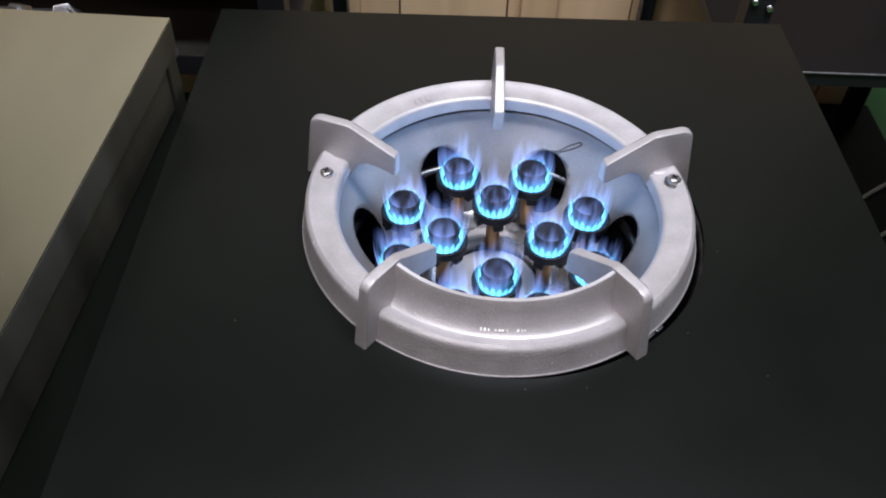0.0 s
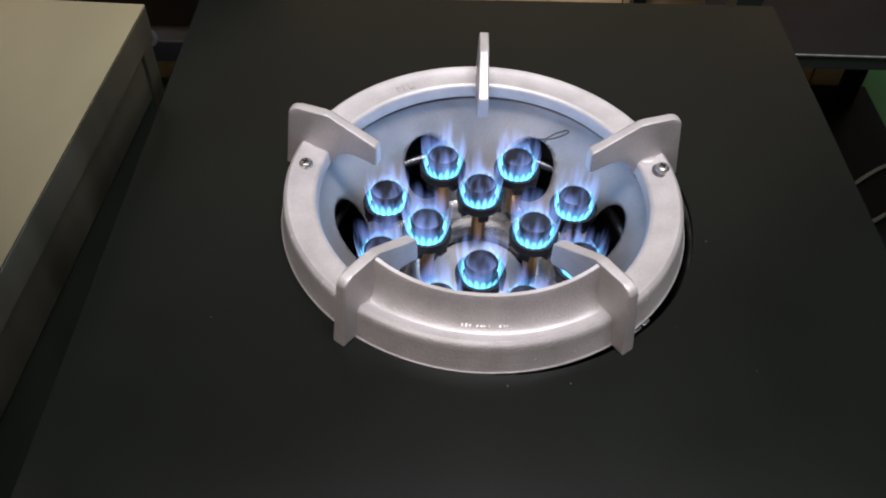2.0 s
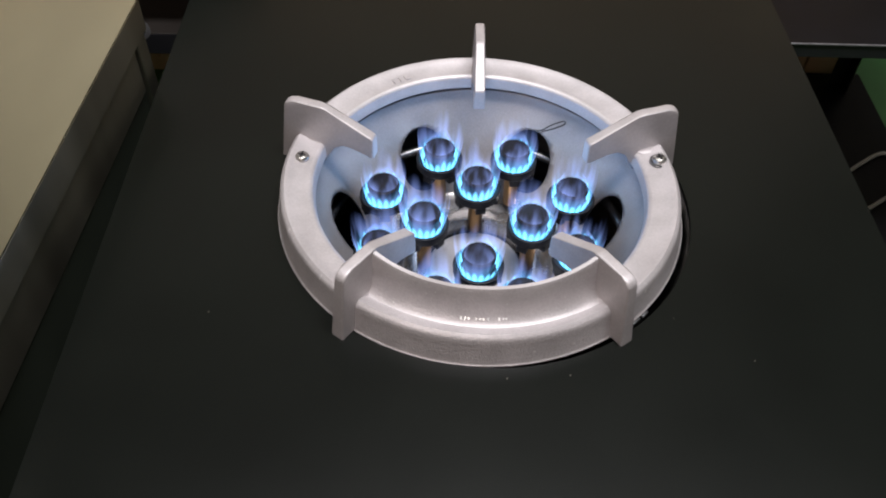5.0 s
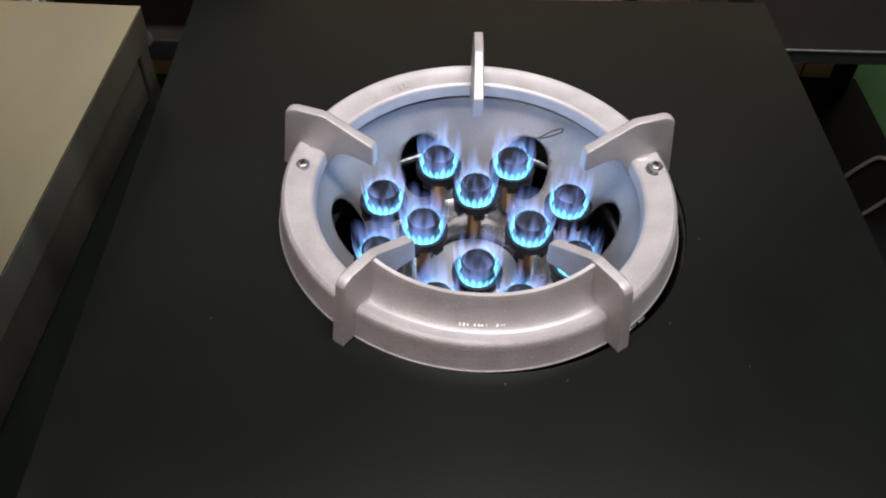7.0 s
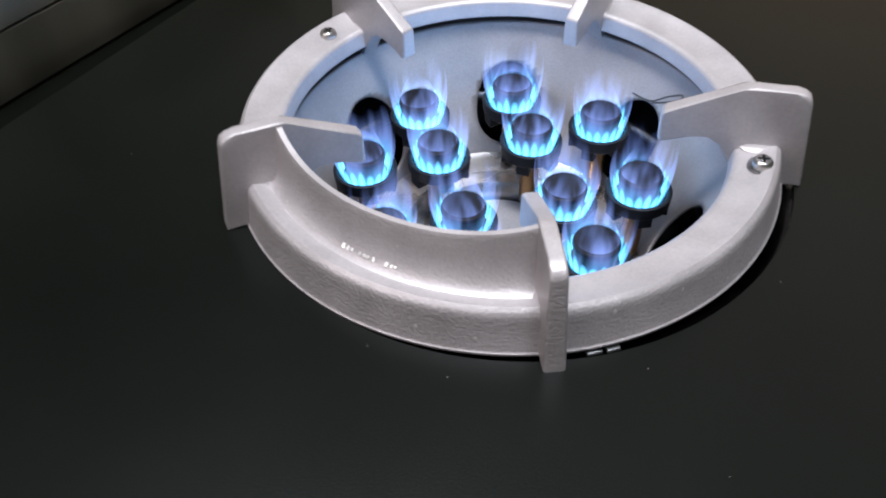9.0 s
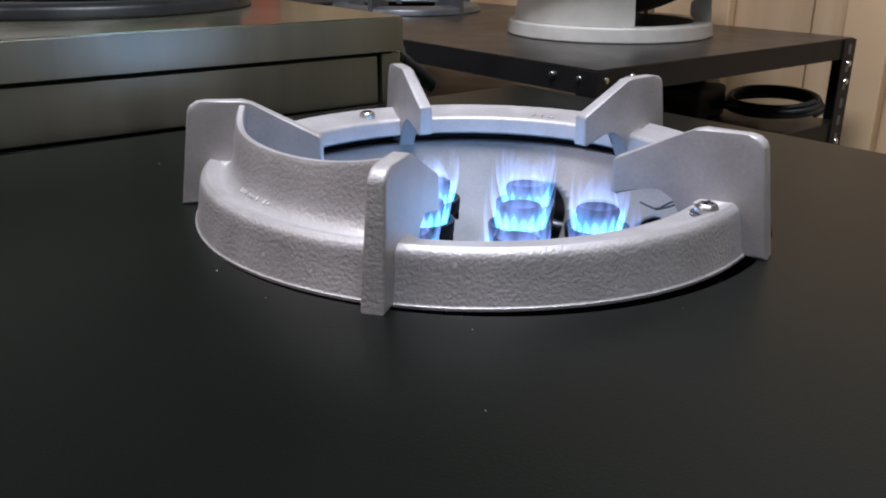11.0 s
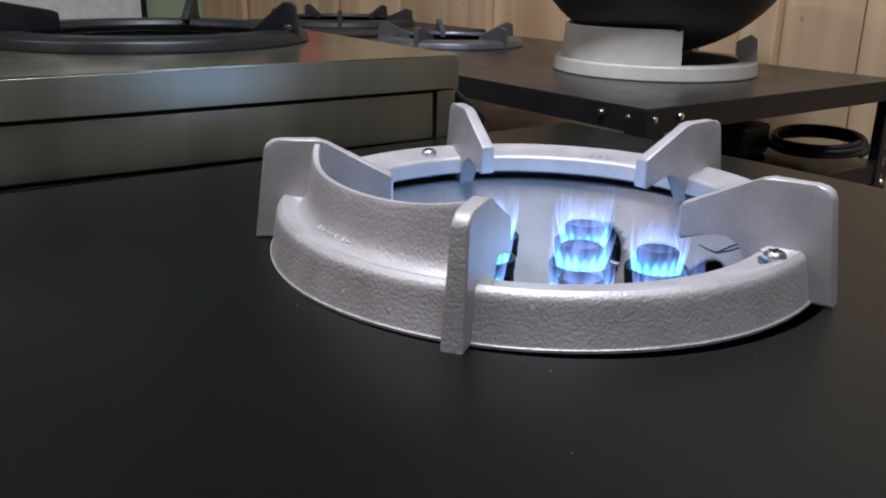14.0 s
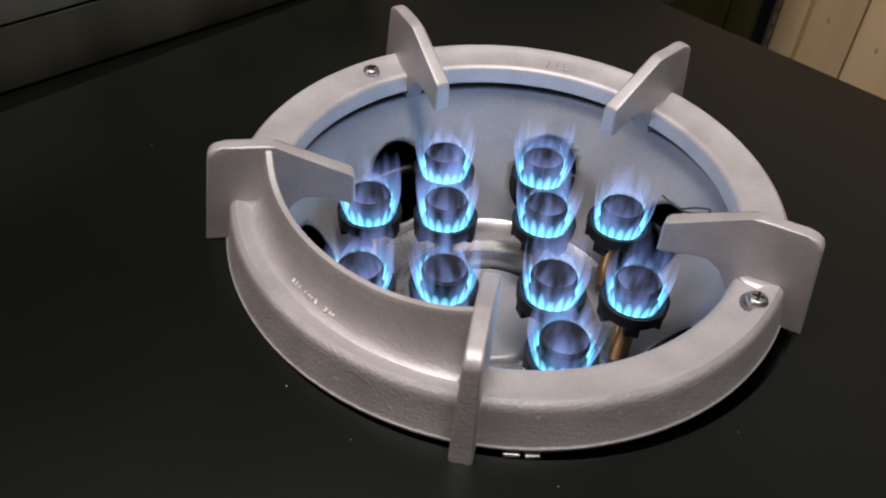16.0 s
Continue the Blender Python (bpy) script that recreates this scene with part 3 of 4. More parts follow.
def bowl_bm():
    """The bowl's side, with upright oval holes cut through."""
    bm = bmesh.new()
    na, nz = 180, 44
    zs = [0.0052 - 0.0802 * i / nz for i in range(nz + 1)]
    holes = [(a, -0.0445, 0.0222, 0.0245) for a in (10, 64.5, 115.5, 171.5, 225, 315)]
    grid = [[bm.verts.new((bowl_radius(z) * math.cos(radians(360 * i / na)), bowl_radius(z) * math.sin(radians(360 * i / na)), z)) for z in zs] for i in range(na)]

    def inside(a, z):
        for ha, hz, hw, hh in holes:
            da = radians((a - ha + 180) % 360 - 180) * bowl_radius(z)
            dz = max(0.0, abs(z - hz) - (hh - hw))
            if da * da + dz * dz < hw * hw:
                return True
        return False

    for i in range(na):
        for j in range(nz):
            if not inside(360 * (i + 0.5) / na, (zs[j] + zs[j + 1]) / 2):
                bm.faces.new((grid[i][j], grid[(i + 1) % na][j], grid[(i + 1) % na][j + 1], grid[i][j + 1]))
    # smooth the holes' rims on to their ovals
    for v in bm.verts:
        if v.is_boundary and -0.074 < v.co.z < 0.004:
            a = math.degrees(math.atan2(v.co.y, v.co.x))
            for ha, hz, hw, hh in holes:
                r = bowl_radius(v.co.z)
                da = radians((a - ha + 180) % 360 - 180) * r
                if abs(da) > hw * 1.6 or abs(v.co.z - hz) > hh * 1.4:
                    continue
                cz = hz + max(-(hh - hw), min(hh - hw, v.co.z - hz))
                d = Vector((da, v.co.z - cz))
                if d.length > 1e-6:
                    d = d.normalized() * hw
                    z = cz + d.y
                    r = bowl_radius(z)
                    b = radians(ha) + d.x / r
                    v.co = (r * math.cos(b), r * math.sin(b), z)
                break
    for v in bm.verts:      # pressed a little out of true: the mouth sits back of the floor
        v.co.y += 0.0073 * min(1, max(0, (v.co.z + 0.075) / 0.08))
    return bm


bw = part("bowl_side", bowl_bm(), M_BOWL, bowl)
sol = bw.modifiers.new("thickness", "SOLIDIFY")
sol.thickness, sol.offset = 0.002, 1
# added blocker: stops flame light leaking out below the burner ring
part("outer_flange", turned([(0.147, 0.0155), (0.147, -0.0165), (0.1455, -0.0165), (0.1455, 0.0155)], 96, centre=(0.0, -BY)), M_HEAD, bowl, "added dark seal under the ring, keeps flame light in")
part("bowl_rim", turned([(0.1375, 0.0049), (0.1375, 0.0033), (0.1336, 0.0033), (0.1336, 0.0049)], 96, centre=(0.0, 0.0073)), M_BOWL, bowl)
part("bowl_floor", turned([(0.0925, -0.0735), (0.084, -0.078), (0.07, -0.079), (0.066, -0.072), (0.058, -0.068), (0.049, -0.068), (0.046, -0.073), (0.044, -0.079), (0.044, -0.082), (0.09, -0.082)], 96), M_BOWLFLOOR, bowl)
part("floor_disc", turned(rounded([(0.0, -0.074), (0.039, -0.0745), (0.0415, -0.08), (0.0, -0.08)], 0.002, 3, skip=(0, 3)), 64, closed=False), M_BOWL, bowl)
# added pipe: its bright bar imitates the streaks inside the air holes
part("gas_manifold", turned([(0.127 + 0.0042 * math.cos(k * 0.785), -0.052 + 0.0042 * math.sin(k * 0.785)) for k in range(8)], 96, centre=(0.0, 0.004)), M_WIRE, bowl, "added steel pipe round the bowl, makes glints in the air holes")
part("dark_base", turned([(0.0, -0.12), (0.15, -0.12), (0.15, -0.122), (0.0, -0.122)], 48), M_HEAD, bowl, "dark underside of the burner box")

# ---- burner heads ----
cup = rounded([(0.0105, -0.036), (0.0172, -0.0325), (0.0195, -0.0305), (0.0201, -0.0222), (0.0176, -0.0219), (0.0165, -0.0265), (0.0095, -0.0275), (0.0095, -0.036)], 0.0008, 2)
head = part("burner_head", turned(cup, 40), M_HEAD, bowl, "black cast burner head burning blue gas")
lug_me = mesh_of("lug", box(-0.0031, 0.0031, -0.0043, 0.0043, -0.0035, 0.0035, 0.0006), M_HEAD)
for k in range(5):
    a = radians(72 * k + 20)
    o = new("lug", lug_me)
    o.parent, o.matrix_basis = head, pose(0.0158 * math.cos(a), 0.0158 * math.sin(a), -0.0342, 0, 0, 72 * k + 20)
part("cap", turned(rounded([(0.0, -0.0105), (0.0128, -0.0108), (0.0134, -0.0128), (0.0112, -0.0275), (0.0, -0.0275)], 0.0007, 2, skip=(0, 4)), 40, closed=False), M_HEAD, head, "flat black round burner cap")
part("tube", turned([(0.0062, -0.035), (0.0062, -0.0735), (0.004, -0.0735), (0.004, -0.035)], 20), M_BRASS, head, "heat-stained brass gas tube")


def flame_bm(seed):
    """A sleeve of burning gas round the cap; its u runs up from root to tip."""
    r = random.Random(seed)
    bm = bmesh.new()
    uv = bm.loops.layers.uv.new("rise")
    n, nr = 64, 10
    ph = [r.uniform(0, 6.283) for _ in range(6)]
    cols = []
    for i in range(n):
        a0 = 6.283185 * i / n
        ht = 0.037 + 0.004 * math.sin(3 * a0 + ph[0]) + 0.003 * math.sin(7 * a0 + ph[1])
        out = 0.0012 + 0.0015 * math.sin(2 * a0 + ph[2]) + 0.0008 * math.sin(5 * a0 + ph[3])
        lean = 0.12 * math.sin(3 * a0 + ph[4])
        col = []
        for s in range(nr):
            t = s / (nr - 1)
            a = a0 + lean * t * t
            rad = 0.0149 + 0.0036 * math.sin(2.3 * t) + out * t
            col.append((bm.verts.new((rad * math.cos(a), rad * math.sin(a), ht * t)), t))
        cols.append(col)
    inner = []
    for i in range(n):      # fainter gas drawn in over the cap
        a = 6.283185 * i / n
        tip = 0.034 + 0.003 * math.sin(2 * a + ph[5])
        inner.append([(bm.verts.new(((0.0122 - 0.0075 * t ** 1.4) * math.cos(a), (0.0122 - 0.0075 * t ** 1.4) * math.sin(a), 0.017 + (tip - 0.017) * t)), 0.5 + 0.5 * t) for t in [k / 5 for k in range(6)]])
    for sleeve in (cols, inner):
        for p, q in zip(sleeve, sleeve[1:] + sleeve[:1]):
            for j in range(len(p) - 1):
                quad = (p[j], q[j], q[j + 1], p[j + 1])
                f = bm.faces.new([v for v, _ in quad])
                for lp, (_, t) in zip(f.loops, quad):
                    lp[uv].uv = (t, 0.5)
    return bm


def jets_bm(seed):
    """The bright roots of the flame: a short sleeve, one lobe to each of 18 ports."""
    r = random.Random(seed)
    bm = bmesh.new()
    uv = bm.loops.layers.uv.new("rise")
    ports, per = 18, 6
    hts = [r.uniform(0.0095, 0.0155) for _ in range(ports)]
    n = ports * per
    cols = []
    for i in range(n):
        k, f = divmod(i, per)
        a = 6.283185 * i / n
        f /= per
        h = hts[k] * (1 - abs(f - 0.5)) + hts[(k + (1 if f > 0.5 else -1)) % ports] * abs(f - 0.5)
        cols.append([bm.verts.new(((0.0140 + 0.0024 * t) * math.cos(a), (0.0140 + 0.0024 * t) * math.sin(a), h * t)) for t in (0, 0.25, 0.5, 0.75, 1)])
    for i in range(n):
        p, q = cols[i], cols[(i + 1) % n]
        for j in range(4):
            f = bm.faces.new((p[j], q[j], q[j + 1], p[j + 1]))
            for lp, c in zip(f.loops, ((j, i), (j, i + 1), (j + 1, i + 1), (j + 1, i))):
                lp[uv].uv = (c[0] / 4, c[1] / per)
    return bm


flames = [mesh_of("flame", flame_bm(k), M_FLAME) for k in range(1, 5)]
roots = [mesh_of("flame_root", jets_bm(k), M_JET) for k in range(1, 5)]
fl, rt = new("flame", flames[0]), new("flame_root", roots[0])
tagged(fl, "translucent blue-violet gas flame")
tagged(rt, "bright cyan flame roots")
for o, z in ((fl, -0.0262), (rt, -0.0262)):
    o.parent, o.matrix_basis = head, pose(0, 0, z)
spots = [(0.084, 22.5 + 45 * k) for k in range(8)] + [(0.0432, 90 * k) for k in range(4)]
for i, (r, a) in enumerate(spots):
    m = pose(r * math.cos(radians(a)), r * math.sin(radians(a)), 0, 0, 0, 37 * i)
    if i == 0:
        head.matrix_basis = m
        continue
    c = copy_thing(head, m)
    for o in c.children:
        if o.name.startswith("flame_root"):
            o.data = roots[i % 4]
        elif o.name.startswith("flame"):
            o.data = flames[(i * 3 + 1) % 4]
# light of the flames
for k, (x, y) in enumerate(((0.045, 0.045), (-0.045, 0.045), (0.045, -0.05), (-0.045, -0.05))):
    d = bpy.data.lights.new("flame_light", "POINT")
    d.energy, d.color, d.shadow_soft_size = 0.06, (0.4, 0.61, 1.0), 0.03
    o = new("flame_light", d)
    o.location = (x, y, TOP + 0.004)

# ---- stainless stove beside the table ----


def steel_stove():
    t = empty("steel_stove", pose(-0.2895, 0.155, 0, 0, 0, -2.0), "brushed stainless stove with a black pot ring", "stove")
    H = 0.6965
    cx, cy = -0.278, -0.208
    top = sheet_with_hole(-0.62, 0.0, -0.78, 0.0, H - 0.0015, H, cx, cy, 0.13)
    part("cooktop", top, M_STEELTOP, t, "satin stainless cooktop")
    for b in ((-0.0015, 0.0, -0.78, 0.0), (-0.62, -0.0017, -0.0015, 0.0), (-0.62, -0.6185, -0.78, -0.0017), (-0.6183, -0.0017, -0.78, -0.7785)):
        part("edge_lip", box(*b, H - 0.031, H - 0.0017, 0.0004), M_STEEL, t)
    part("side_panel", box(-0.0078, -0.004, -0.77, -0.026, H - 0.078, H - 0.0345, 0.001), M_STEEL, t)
    part("side_panel", box(-0.012, -0.006, -0.77, -0.024, 0.02, H - 0.081, 0.001), M_SHADESTEEL, t, "lower side panel, steel darkened for the shade in the gap")
    # black filler added so the stove's inside stays dark behind the seams
    part("inner_core", box(-0.6, -0.0135, -0.765, -0.03, 0.02, H - 0.09), M_HEAD, t)
    part("seam_strip", box(-0.0105, -0.008, -0.77, -0.0235, H - 0.0815, H - 0.03), M_HEAD, t)
    part("back_panel", box(-0.61, -0.03, -0.012, -0.006, 0.09, H - 0.034, 0.001), M_STEEL, t)
    for lx in (-0.022, -0.618):
        for ly in (-0.022, -0.776):
            part("corner_post", box(lx, lx + 0.02, ly, ly + 0.02, 0.0, H - 0.0325, 0.0015), M_STEEL, t)
    part("inner_box", turned([(0.129, H - 0.003), (0.129, H - 0.08), (0.0, H - 0.085), (0.0, H - 0.087), (0.131, H - 0.082), (0.131, H - 0.003)], 48, centre=(cx, cy), closed=False), M_IRON, t)
    return t


steel_stove()


def pot_ring():
    """A flat, wide ring with three tall pot fins."""
    t = empty("pot_ring", pose(-0.575, -0.043, 0.6970), "black cast pot ring with three fins on the stainless stove", "pot ring")
    part("ring_body", turned(rounded([(0.168, 0.0), (0.164, 0.0095), (0.157, 0.0125), (0.128, 0.0125), (0.122, 0.006), (0.124, 0.0)], 0.0022, 3), 120), M_POTRING, t)
    pr = [(0.1665, 0.0), (0.1625, 0.036), (0.1585, 0.0405), (0.146, 0.0405), (0.097, 0.031), (0.092, 0.028), (0.092, 0.014), (0.1, 0.0115), (0.125, 0.0105), (0.13, 0.0)]
    slim = [(0.1665, 0.0), (0.1625, 0.036), (0.1585, 0.0405), (0.15, 0.0405), (0.121, 0.017), (0.114, 0.0125), (0.125, 0.0105), (0.13, 0.0)]
    for a, pr in ((45, slim), (143, slim), (276, pr)):
        bm = bmesh.new()
        side = [[bm.verts.new((r, k, z)) for r, z in pr] for k in (-0.0045, 0.0045)]
        bm.faces.new(side[0])
        bm.faces.new(list(reversed(side[1])))
        n = len(pr)
        for i in range(n):
            bm.faces.new((side[0][i], side[0][(i + 1) % n], side[1][(i + 1) % n], side[1][i]))
        bmesh.ops.recalc_face_normals(bm, faces=bm.faces[:])
        bmesh.ops.bevel(bm, geom=[e for e in bm.edges if abs(e.verts[0].co.y - e.verts[1].co.y) < 1e-6], offset=0.0014, segments=2, affect="EDGES", profile=0.5)
        bmesh.ops.triangulate(bm, faces=[f for f in bm.faces if len(f.verts) > 4])
        f = part("fin", bm, M_POTRING, t, at=pose(0, 0, 0, 0, 0, a))
        part("foot_boss", turned(rounded([(0.0, 0.019), (0.0065, 0.018), (0.0085, 0.0115), (0.0, 0.0115)], 0.002, 3, skip=(0, 3)), 20, closed=False), M_POTRING, f, at=pose(0.155, 0.0, 0.0))


pot_ring()

# ---- slotted-angle rack behind ----


def slotted_post(parent, x, y, z0, z1, sx, sy):
    """An upright angle bar with a row of slots in both faces."""
    wd, th, pitch = 0.03, 0.002, 0.025
    p = part("post", box(0, sx * wd, 0, sy * th, z0, z1), M_BLACKPAINT, parent, at=pose(x, y, 0))
    part("post_flange", box(0, sx * th, sy * (th + 0.0002), sy * wd, z0, z1), M_BLACKPAINT, p)
    if sy > 0:
        return p
    bm = bmesh.new()
    z = z0 + 0.02
    while z < z1 - 0.01:
        bmesh.ops.create_cube(bm, size=1.0, matrix=pose(sx * wd / 2, 0.0, z) @ Matrix.Diagonal((0.007, 0.0012, 0.013, 1)))
        bmesh.ops.create_cube(bm, size=1.0, matrix=pose(0.0, sy * wd / 2, z) @ Matrix.Diagonal((0.0012, 0.007, 0.013, 1)))
        z += pitch
    part("slots", bm, M_GLINTSLOT, p, "punched slots in the bar, drawn as grey patches")
    return p


def bolt(parent, x, y, z, rx, rz):
    part("bolt", turned(rounded([(0, 0.004), (0.0034, 0.0036), (0.0046, 0.001), (0.0046, 0), (0, 0)], 0.0008, 2, skip=(0, 4)), 16, closed=False), M_CHROME, parent, "bright steel bolt head", pose(x, y, z, rx, 0, rz))


def rack(name, x0, x1, y0, y1, shelves, z1, label, lip=0.028, paint=None):
    t = empty(name, pose(0, 0, 0), label, "rack")
    for z in shelves:
        s = part("shelf", box(x0 + 0.003, x1 - 0.003, y0 + 0.003, y1 - 0.003, z - 0.0015, z, 0.0005), paint or M_SHELF, t)
        for b in ((x0 + 0.003, x1 - 0.003, y0 + 0.0025, y0 + 0.0045), (x0 + 0.003, x1 - 0.003, y1 - 0.0045, y1 - 0.0025), (x0 + 0.0025, x0 + 0.0045, y0 + 0.005, y1 - 0.005), (x1 - 0.0045, x1 - 0.0025, y0 + 0.005, y1 - 0.005)):
            part("shelf_edge", box(*b, z - lip, z - 0.0017), M_BLACKPAINT, s)
    for px, sx in ((x0, 1), (x1, -1)):
        for py, sy in ((y0, 1), (y1, -1)):
            slotted_post(t, px, py, 0.0, z1, sx, sy)
    return t


r1 = rack("storage_rack", -1.75, -0.235, 0.362, 0.89, (SHELF, 0.517), SHELF - 0.002, "black slotted-angle steel rack with two shelves")
for bx in (-0.302, -0.261):
    bolt(r1, bx, 0.3645, SHELF - 0.012, 90, 0)
for by in (0.376, 0.419):
    bolt(r1, -0.2375, by, SHELF - 0.012, 90, 90)
for z in (0.60, 0.575, 0.49):
    bolt(r1, -0.235, 0.876, z, 90, 90)
r2 = rack("storage_rack", 0.30, 0.78, 0.40, 0.93, (0.50,), 0.64, "black slotted-angle steel rack with bare shelves", 0.02, M_DARKSHELF)
for bx, bz in ((0.306, 0.594), (0.325, 0.586)):
    bolt(r2, bx, 0.3998, bz, 90, 0)
part("low_shelf", box(0.305, 0.825, 0.403, 0.965, 0.030, 0.0485, 0.001), M_DARKSHELF, r2)
# highlight along the shelf's edge, painted as a thin light strip
part("edge_strip", box(0.303, 0.777, 0.4003, 0.4023, 0.4985, 0.5006, 0.0004), M_GLINTSLOT, r2, "thin grey strip imitating the highlight on the shelf's edge")

# ---- things on the rack ----
WX, WY = -0.483, 0.655


def wok_stand():
    t = empty("wok_stand", pose(WX, WY, SHELF, 0, 0, 0), "white-silver painted cast wok stand with a splash wall", "wok stand")
    part("base_ring", turned(rounded([(0.146, 0.0), (0.1435, 0.02), (0.118, 0.02), (0.12, 0.0)], 0.003, 3), 96), M_WHITE, t)
    bm = turned(rounded([(0.136, 0.0195), (0.13, 0.066), (0.1245, 0.066), (0.127, 0.0195)], 0.002, 3), 80, -196, -34.5)
    for v in bm.verts:      # rounded upper corner
        d = (-34.5 - math.degrees(math.atan2(v.co.y, v.co.x))) / 6
        if v.co.z > 0.05 and 0 <= d < 1:
            v.co.z -= 0.011 * (1 - math.sqrt(1 - (1 - d) ** 2))
    part("splash_wall", bm, M_WHITE, t)
    for a in (28, 100):
        bm = bmesh.new()
        pr = [(0.142, 0.0195), (0.139, 0.05), (0.13, 0.0562), (0.112, 0.046), (0.112, 0.03), (0.12, 0.0195)]
        s = [[bm.verts.new((r, k, z)) for r, z in pr] for k in (-0.004, 0.004)]
        bm.faces.new(s[0])
        bm.faces.new(s[1])
        for i in range(6):
            bm.faces.new((s[0][i], s[0][(i + 1) % 6], s[1][(i + 1) % 6], s[1][i]))
        part("fin", bm, M_WHITE, t, at=pose(0, 0, 0, 0, 0, a + 4))
    return t


wok_stand()
wok = empty("wok", pose(WX, WY, SHELF + 0.0255), "black carbon-steel wok resting on the stand", "wok")
pr = [(0.2 * math.sin(radians(a)), 0.2 - 0.2 * math.cos(radians(a))) for a in range(0, 76, 5)]
pin = [(0.1975 * math.sin(radians(a)), 0.2 - 0.1975 * math.cos(radians(a))) for a in range(75, -1, -5)]
part("wok_bowl", turned(pr + pin, 72, closed=False), M_IRON, wok)
part("rolled_rim", turned([(0.1932 + 0.003 * math.cos(k * 0.785), 0.1485 + 0.003 * math.sin(k * 0.785)) for k in range(8)], 72), M_IRON, wok)
part("loop_handle", tube(spline([(-0.19, -0.04, 0.148), (-0.225, -0.035, 0.165), (-0.235, 0.0, 0.17), (-0.225, 0.035, 0.165), (-0.19, 0.04, 0.148)]), 0.005, 8), M_IRON, wok)


def pot_grate(at, material, label, r=0.14, h=0.012):
    t = empty("pot_grate", at, label, "pot grate")
    part("grate_ring", turned(rounded([(r, 0.0), (r - 0.004, h), (r - 0.03, h + 0.004), (r - 0.034, h - 0.004), (r - 0.01, 0.0)], 0.003, 3), 72), material, t)
    for k in range(5):
        bm = bmesh.new()
        pr = [(r, 0.0), (r - 0.003, h + 0.022), (r - 0.016, h + 0.026), (r - 0.062, h + 0.006), (r - 0.062, h - 0.006), (r - 0.03, h - 0.002)]
        s = [[bm.verts.new((q, y, z)) for q, z in pr] for y in (-0.0045, 0.0045)]
        bm.faces.new(s[0])
        bm.faces.new(s[1])
        for i in range(6):
            bm.faces.new((s[0][i], s[0][(i + 1) % 6], s[1][(i + 1) % 6], s[1][i]))
        part("prong", bm, material, t, at=pose(0, 0, 0, 0, 0, 72 * k + 10))
    return t


pot_grate(pose(-0.975, 0.645, SHELF, 0, 0, 0), M_GREY, "grey cast pot grate lying on the rack")
pot_grate(pose(-1.45, 0.68, SHELF + 0.008, 0, 0, 30), M_IRON, "black cast pot grate on a black base", 0.17)
part("grate_base", box(-1.68, -1.16, 0.48, 0.88, SHELF, SHELF + 0.008, 0.002), M_IRON)
tagged(bpy.data.objects["grate_base"], "low black steel base under a pot grate", "base")

# ---- cable coil, hoses, valves ----
pts = []
for i in range(61):
    a = 6.28319 * i / 20
    y = 0.825 + 0.054 * math.sin(a)
    pts.append((-0.31 + (0.066 + 0.004 * math.sin(i * 0.7)) * math.cos(a), y, 0.524 + 0.006 * (i / 20) + 0.14 * (y - 0.765)))
coil = part("cable_coil", tube(spline(pts, 2), 0.0042, 8), M_RUBBER)

# block shape stands in for a heaped lump of black cables
ad = empty("power_adapter", pose(-0.408, 0.745, 0.5172, 0, 0, 8), "black block on the lower shelf, stands in for heaped cables", "adapter")
part("case", box(-0.048, 0.048, -0.042, 0.042, 0.0, 0.046, 0.006), M_RUBBER, ad)
part("cap", box(-0.04, 0.02, -0.034, 0.034, 0.0462, 0.058, 0.005), M_RUBBER, ad)
part("cord", tube(spline([(0.046, 0.0, 0.02), (0.07, 0.008, 0.022), (0.09, 0.03, 0.014), (0.1, 0.05, 0.012)]), 0.006, 8), M_RUBBER, ad)
part("knob", turned(rounded([(0.0, 0.012), (0.011, 0.012), (0.012, 0.0), (0.0, 0.0)], 0.002, 2, skip=(0, 3)), 24, closed=False), M_HEAD, ad, at=pose(-0.012, -0.042, 0.022, 90, 0, 0))
tagged(coil, "coiled black rubber cable on the rack's lower shelf", "cable")
h = part("gas_hose", tube(spline([(-0.62, 0.36, 0.52), (-0.56, 0.31, 0.6), (-0.5, 0.27, 0.62), (-0.44, 0.25, 0.6), (-0.38, 0.24, 0.56), (-0.36, 0.24, 0.4), (-0.35, 0.26, 0.0)]), 0.0045, 10), M_RUBBER)
tagged(h, "black rubber gas hose behind the stove", "hose")
for i, (x, y, z, rz) in enumerate(((-0.425, 0.235, 0.645, 20), (-0.475, 0.24, 0.64, -15), (-0.352, 0.262, 0.586, 60))):
    v = empty("pipe_fitting", pose(x, y, z, 60, 0, rz), "bright threaded metal pipe fitting behind the stove", "pipe fitting", "pipe fittings")
    part("nut", turned(rounded([(0.004, -0.012), (0.013, -0.012), (0.013, 0.004), (0.004, 0.004)], 0.0015, 2), 6), M_WIRE if i < 2 else M_DARKSTEEL, v)
    part("nipple", turned([(0.004, 0.0042), (0.009, 0.0042), (0.009, 0.024), (0.004, 0.024)], 24), M_WIRE, v)
    part("pipe", turned([(0.004, -0.0122), (0.008, -0.0122), (0.008, -0.09 if i < 2 else -0.03), (0.004, -0.09 if i < 2 else -0.03)], 24), M_RUBBER, v)

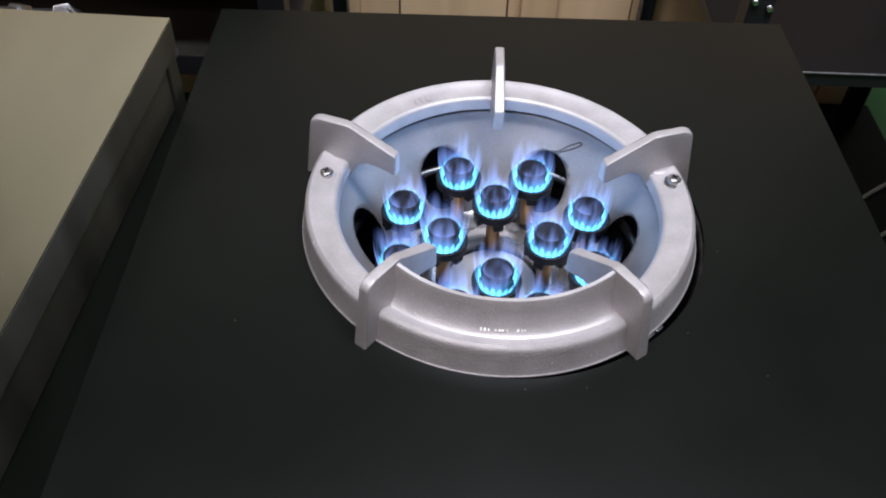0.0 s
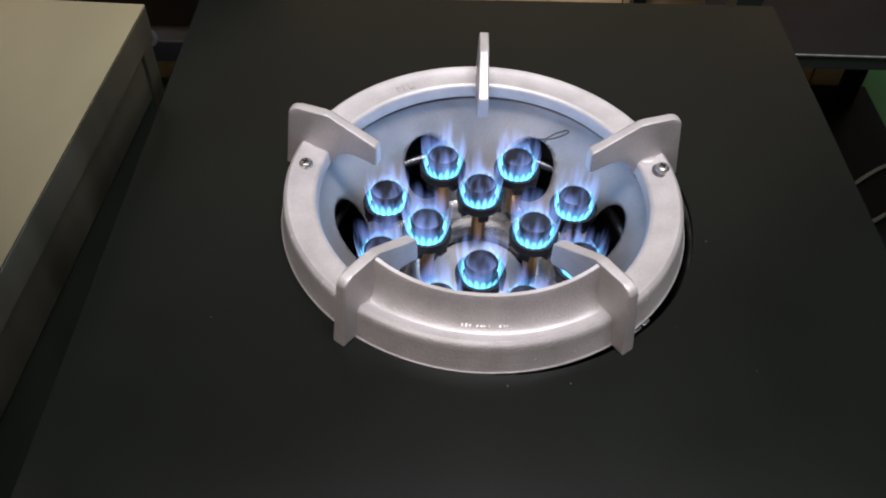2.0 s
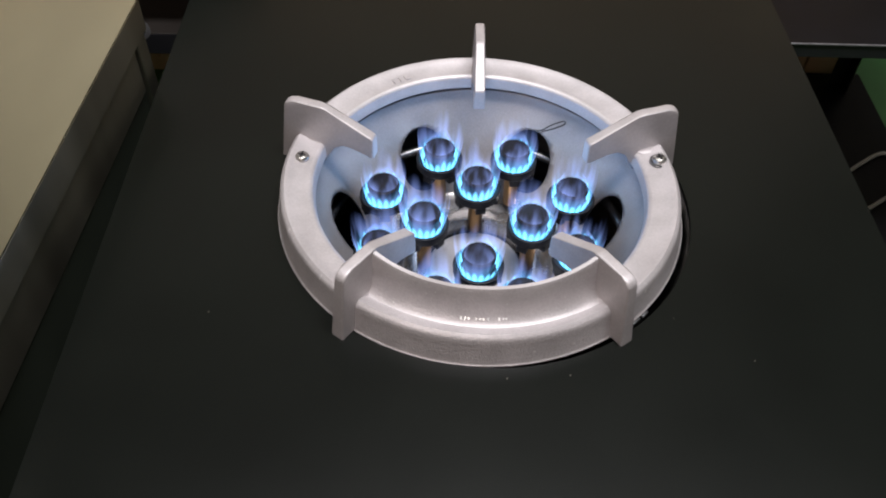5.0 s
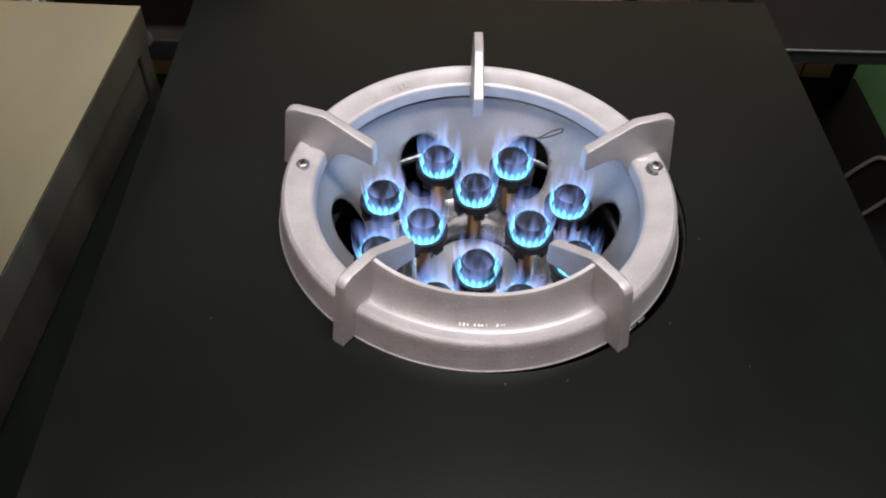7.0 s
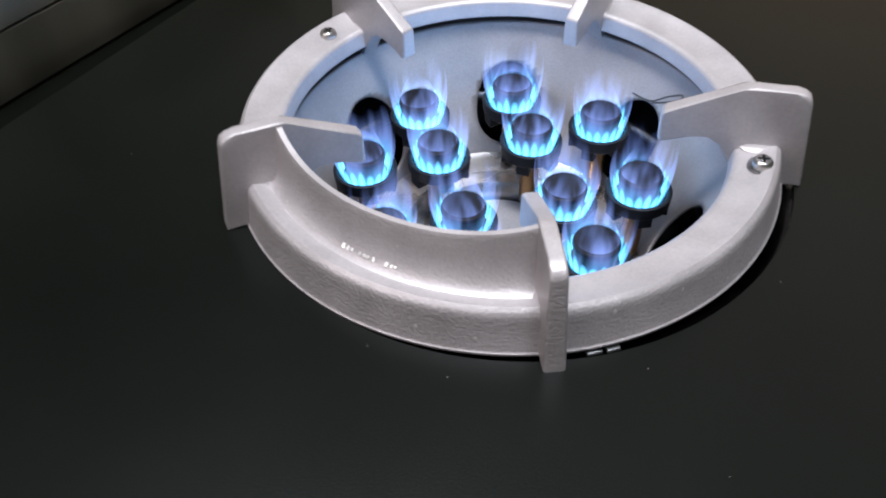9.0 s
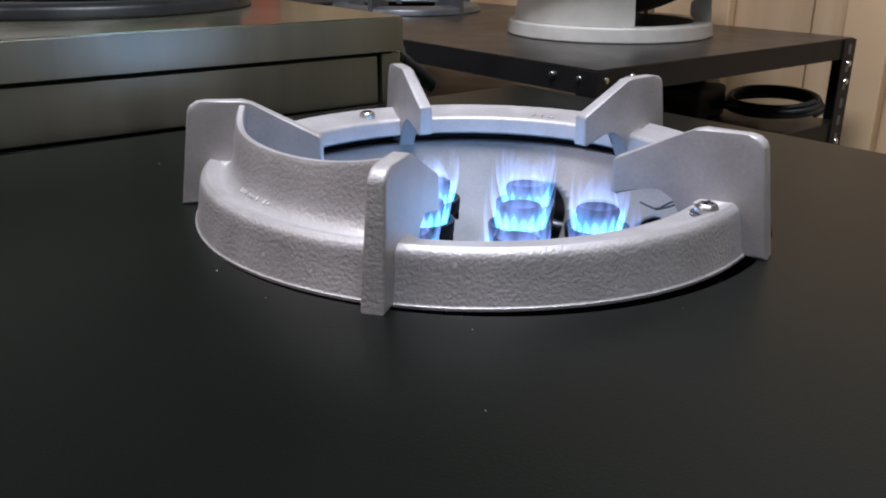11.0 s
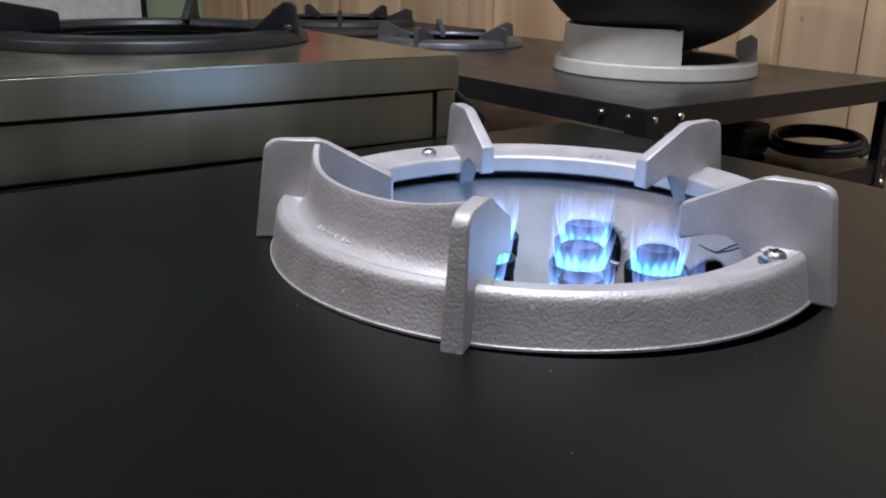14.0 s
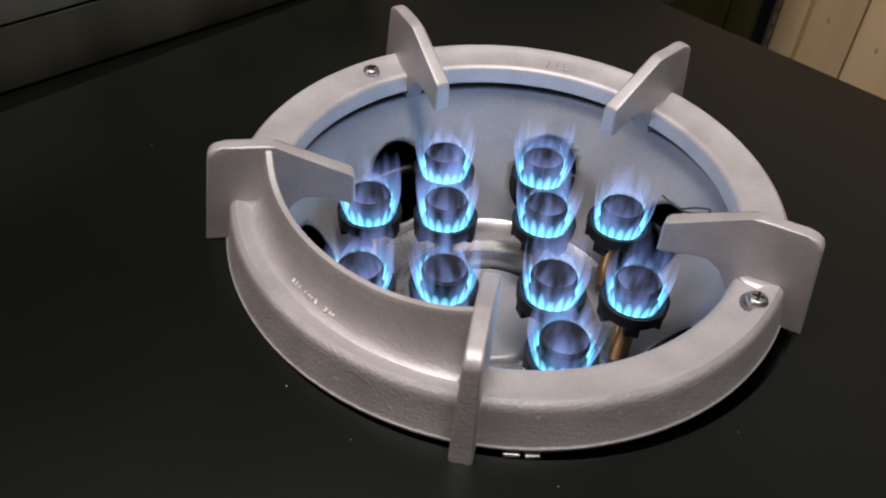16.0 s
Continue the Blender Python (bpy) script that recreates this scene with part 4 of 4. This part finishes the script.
# thin wire of the spark igniter in the bowl
w = part("igniter_wire", tube(spline([(0.042, 0.1, TOP - 0.010), (0.05, 0.0985, TOP - 0.0105), (0.057, 0.098, TOP - 0.010), (0.066, 0.0985, TOP - 0.004), (0.0745, 0.0975, TOP + 0.0005), (0.0752, 0.0955, TOP - 0.001), (0.067, 0.0955, TOP - 0.006), (0.057, 0.0965, TOP - 0.0105)]), 0.0006, 6), M_IRON)
tagged(w, "thin bent steel igniter wire", "wire")

# ---- far end of the room ----
p = part("wall_panel", box(-3.197, -3.17, -1.2, 0.728, 0.3, 2.2, 0.004), M_PANEL)
tagged(p, "white embossed wall panel", "wall panel")
p = part("panel_trim", box(-3.198, -3.162, 0.7285, 0.748, 0.3, 2.2, 0.003), M_BLACKPAINT)
tagged(p, "dark upright trim beside the white panel", "trim", kind="structure")
# unseen red box, added to put a red reflection in the cooktop
b = empty("alarm_box", pose(-2.32, 0.963, 0.90), "unseen red box on the wall, gives the cooktop its red reflection", "wall box")
part("case", box(-0.22, 0.22, -0.06, -0.002, -0.07, 0.11, 0.006), M_RED, b)
part("lid", box(-0.2, 0.2, -0.068, -0.0602, -0.055, 0.095, 0.002), M_RED, b)

# hose and valve on the low rack
h = part("gas_hose", tube(spline([(0.36, 0.86, 0.06), (0.5, 0.7, 0.057), (0.64, 0.62, 0.057), (0.625, 0.52, 0.057), (0.57, 0.44, 0.057), (0.45, 0.43, 0.057), (0.36, 0.5, 0.057)]), 0.009, 10), M_RUBBER)
tagged(h, "black rubber hose lying on the low shelf", "hose")
v = empty("pipe_fitting", pose(0.625, 0.52, 0.0587, 90, 0, 20), "bright metal hose fitting on the low shelf", "pipe fitting", "pipe fittings")
part("nut", turned(rounded([(0.009, -0.012), (0.0135, -0.012), (0.0135, 0.012), (0.009, 0.012)], 0.0015, 2), 6), M_CHROME, v)
part("sleeve", turned([(0.0092, 0.0122), (0.0115, 0.0122), (0.0115, 0.035), (0.0092, 0.035)], 24), M_CHROME, v)

h = part("grey_cable", tube(spline([(0.625, 0.53, 0.0585), (0.685, 0.551, 0.055), (0.74, 0.585, 0.053), (0.792, 0.629, 0.053), (0.812, 0.69, 0.053), (0.79, 0.715, 0.053), (0.741, 0.686, 0.053), (0.68, 0.64, 0.053), (0.6, 0.6, 0.053)]), 0.0038, 8), M_CABLE)
tagged(h, "thin pale grey cable looped on the low shelf", "cable")

# crumbs of dust and paint on the black top
rng = random.Random(3)
bm = bmesh.new()
spots = [(0.184, -0.148), (0.058, -0.163), (0.016, -0.1665), (0.135, -0.113), (-0.19, -0.117), (0.172, -0.03)]
spots += [(rng.uniform(-0.25, 0.27), rng.uniform(-0.35, 0.27)) for _ in range(3)]
for x, y in spots:
    if math.hypot(x, y) < 0.166:
        continue
    q = rng.uniform(0.0002, 0.00035)
    bmesh.ops.create_cube(bm, size=1.0, matrix=pose(x, y, TOP + 0.0003, rng.uniform(0, 40), 0, rng.uniform(0, 180)) @ Matrix.Diagonal((q * 2, q, 0.0005, 1)))
d = part("dust", bm, M_PLASTER)
tagged(d, "specks of pale dust on the black table", "dust", kind="stuff")
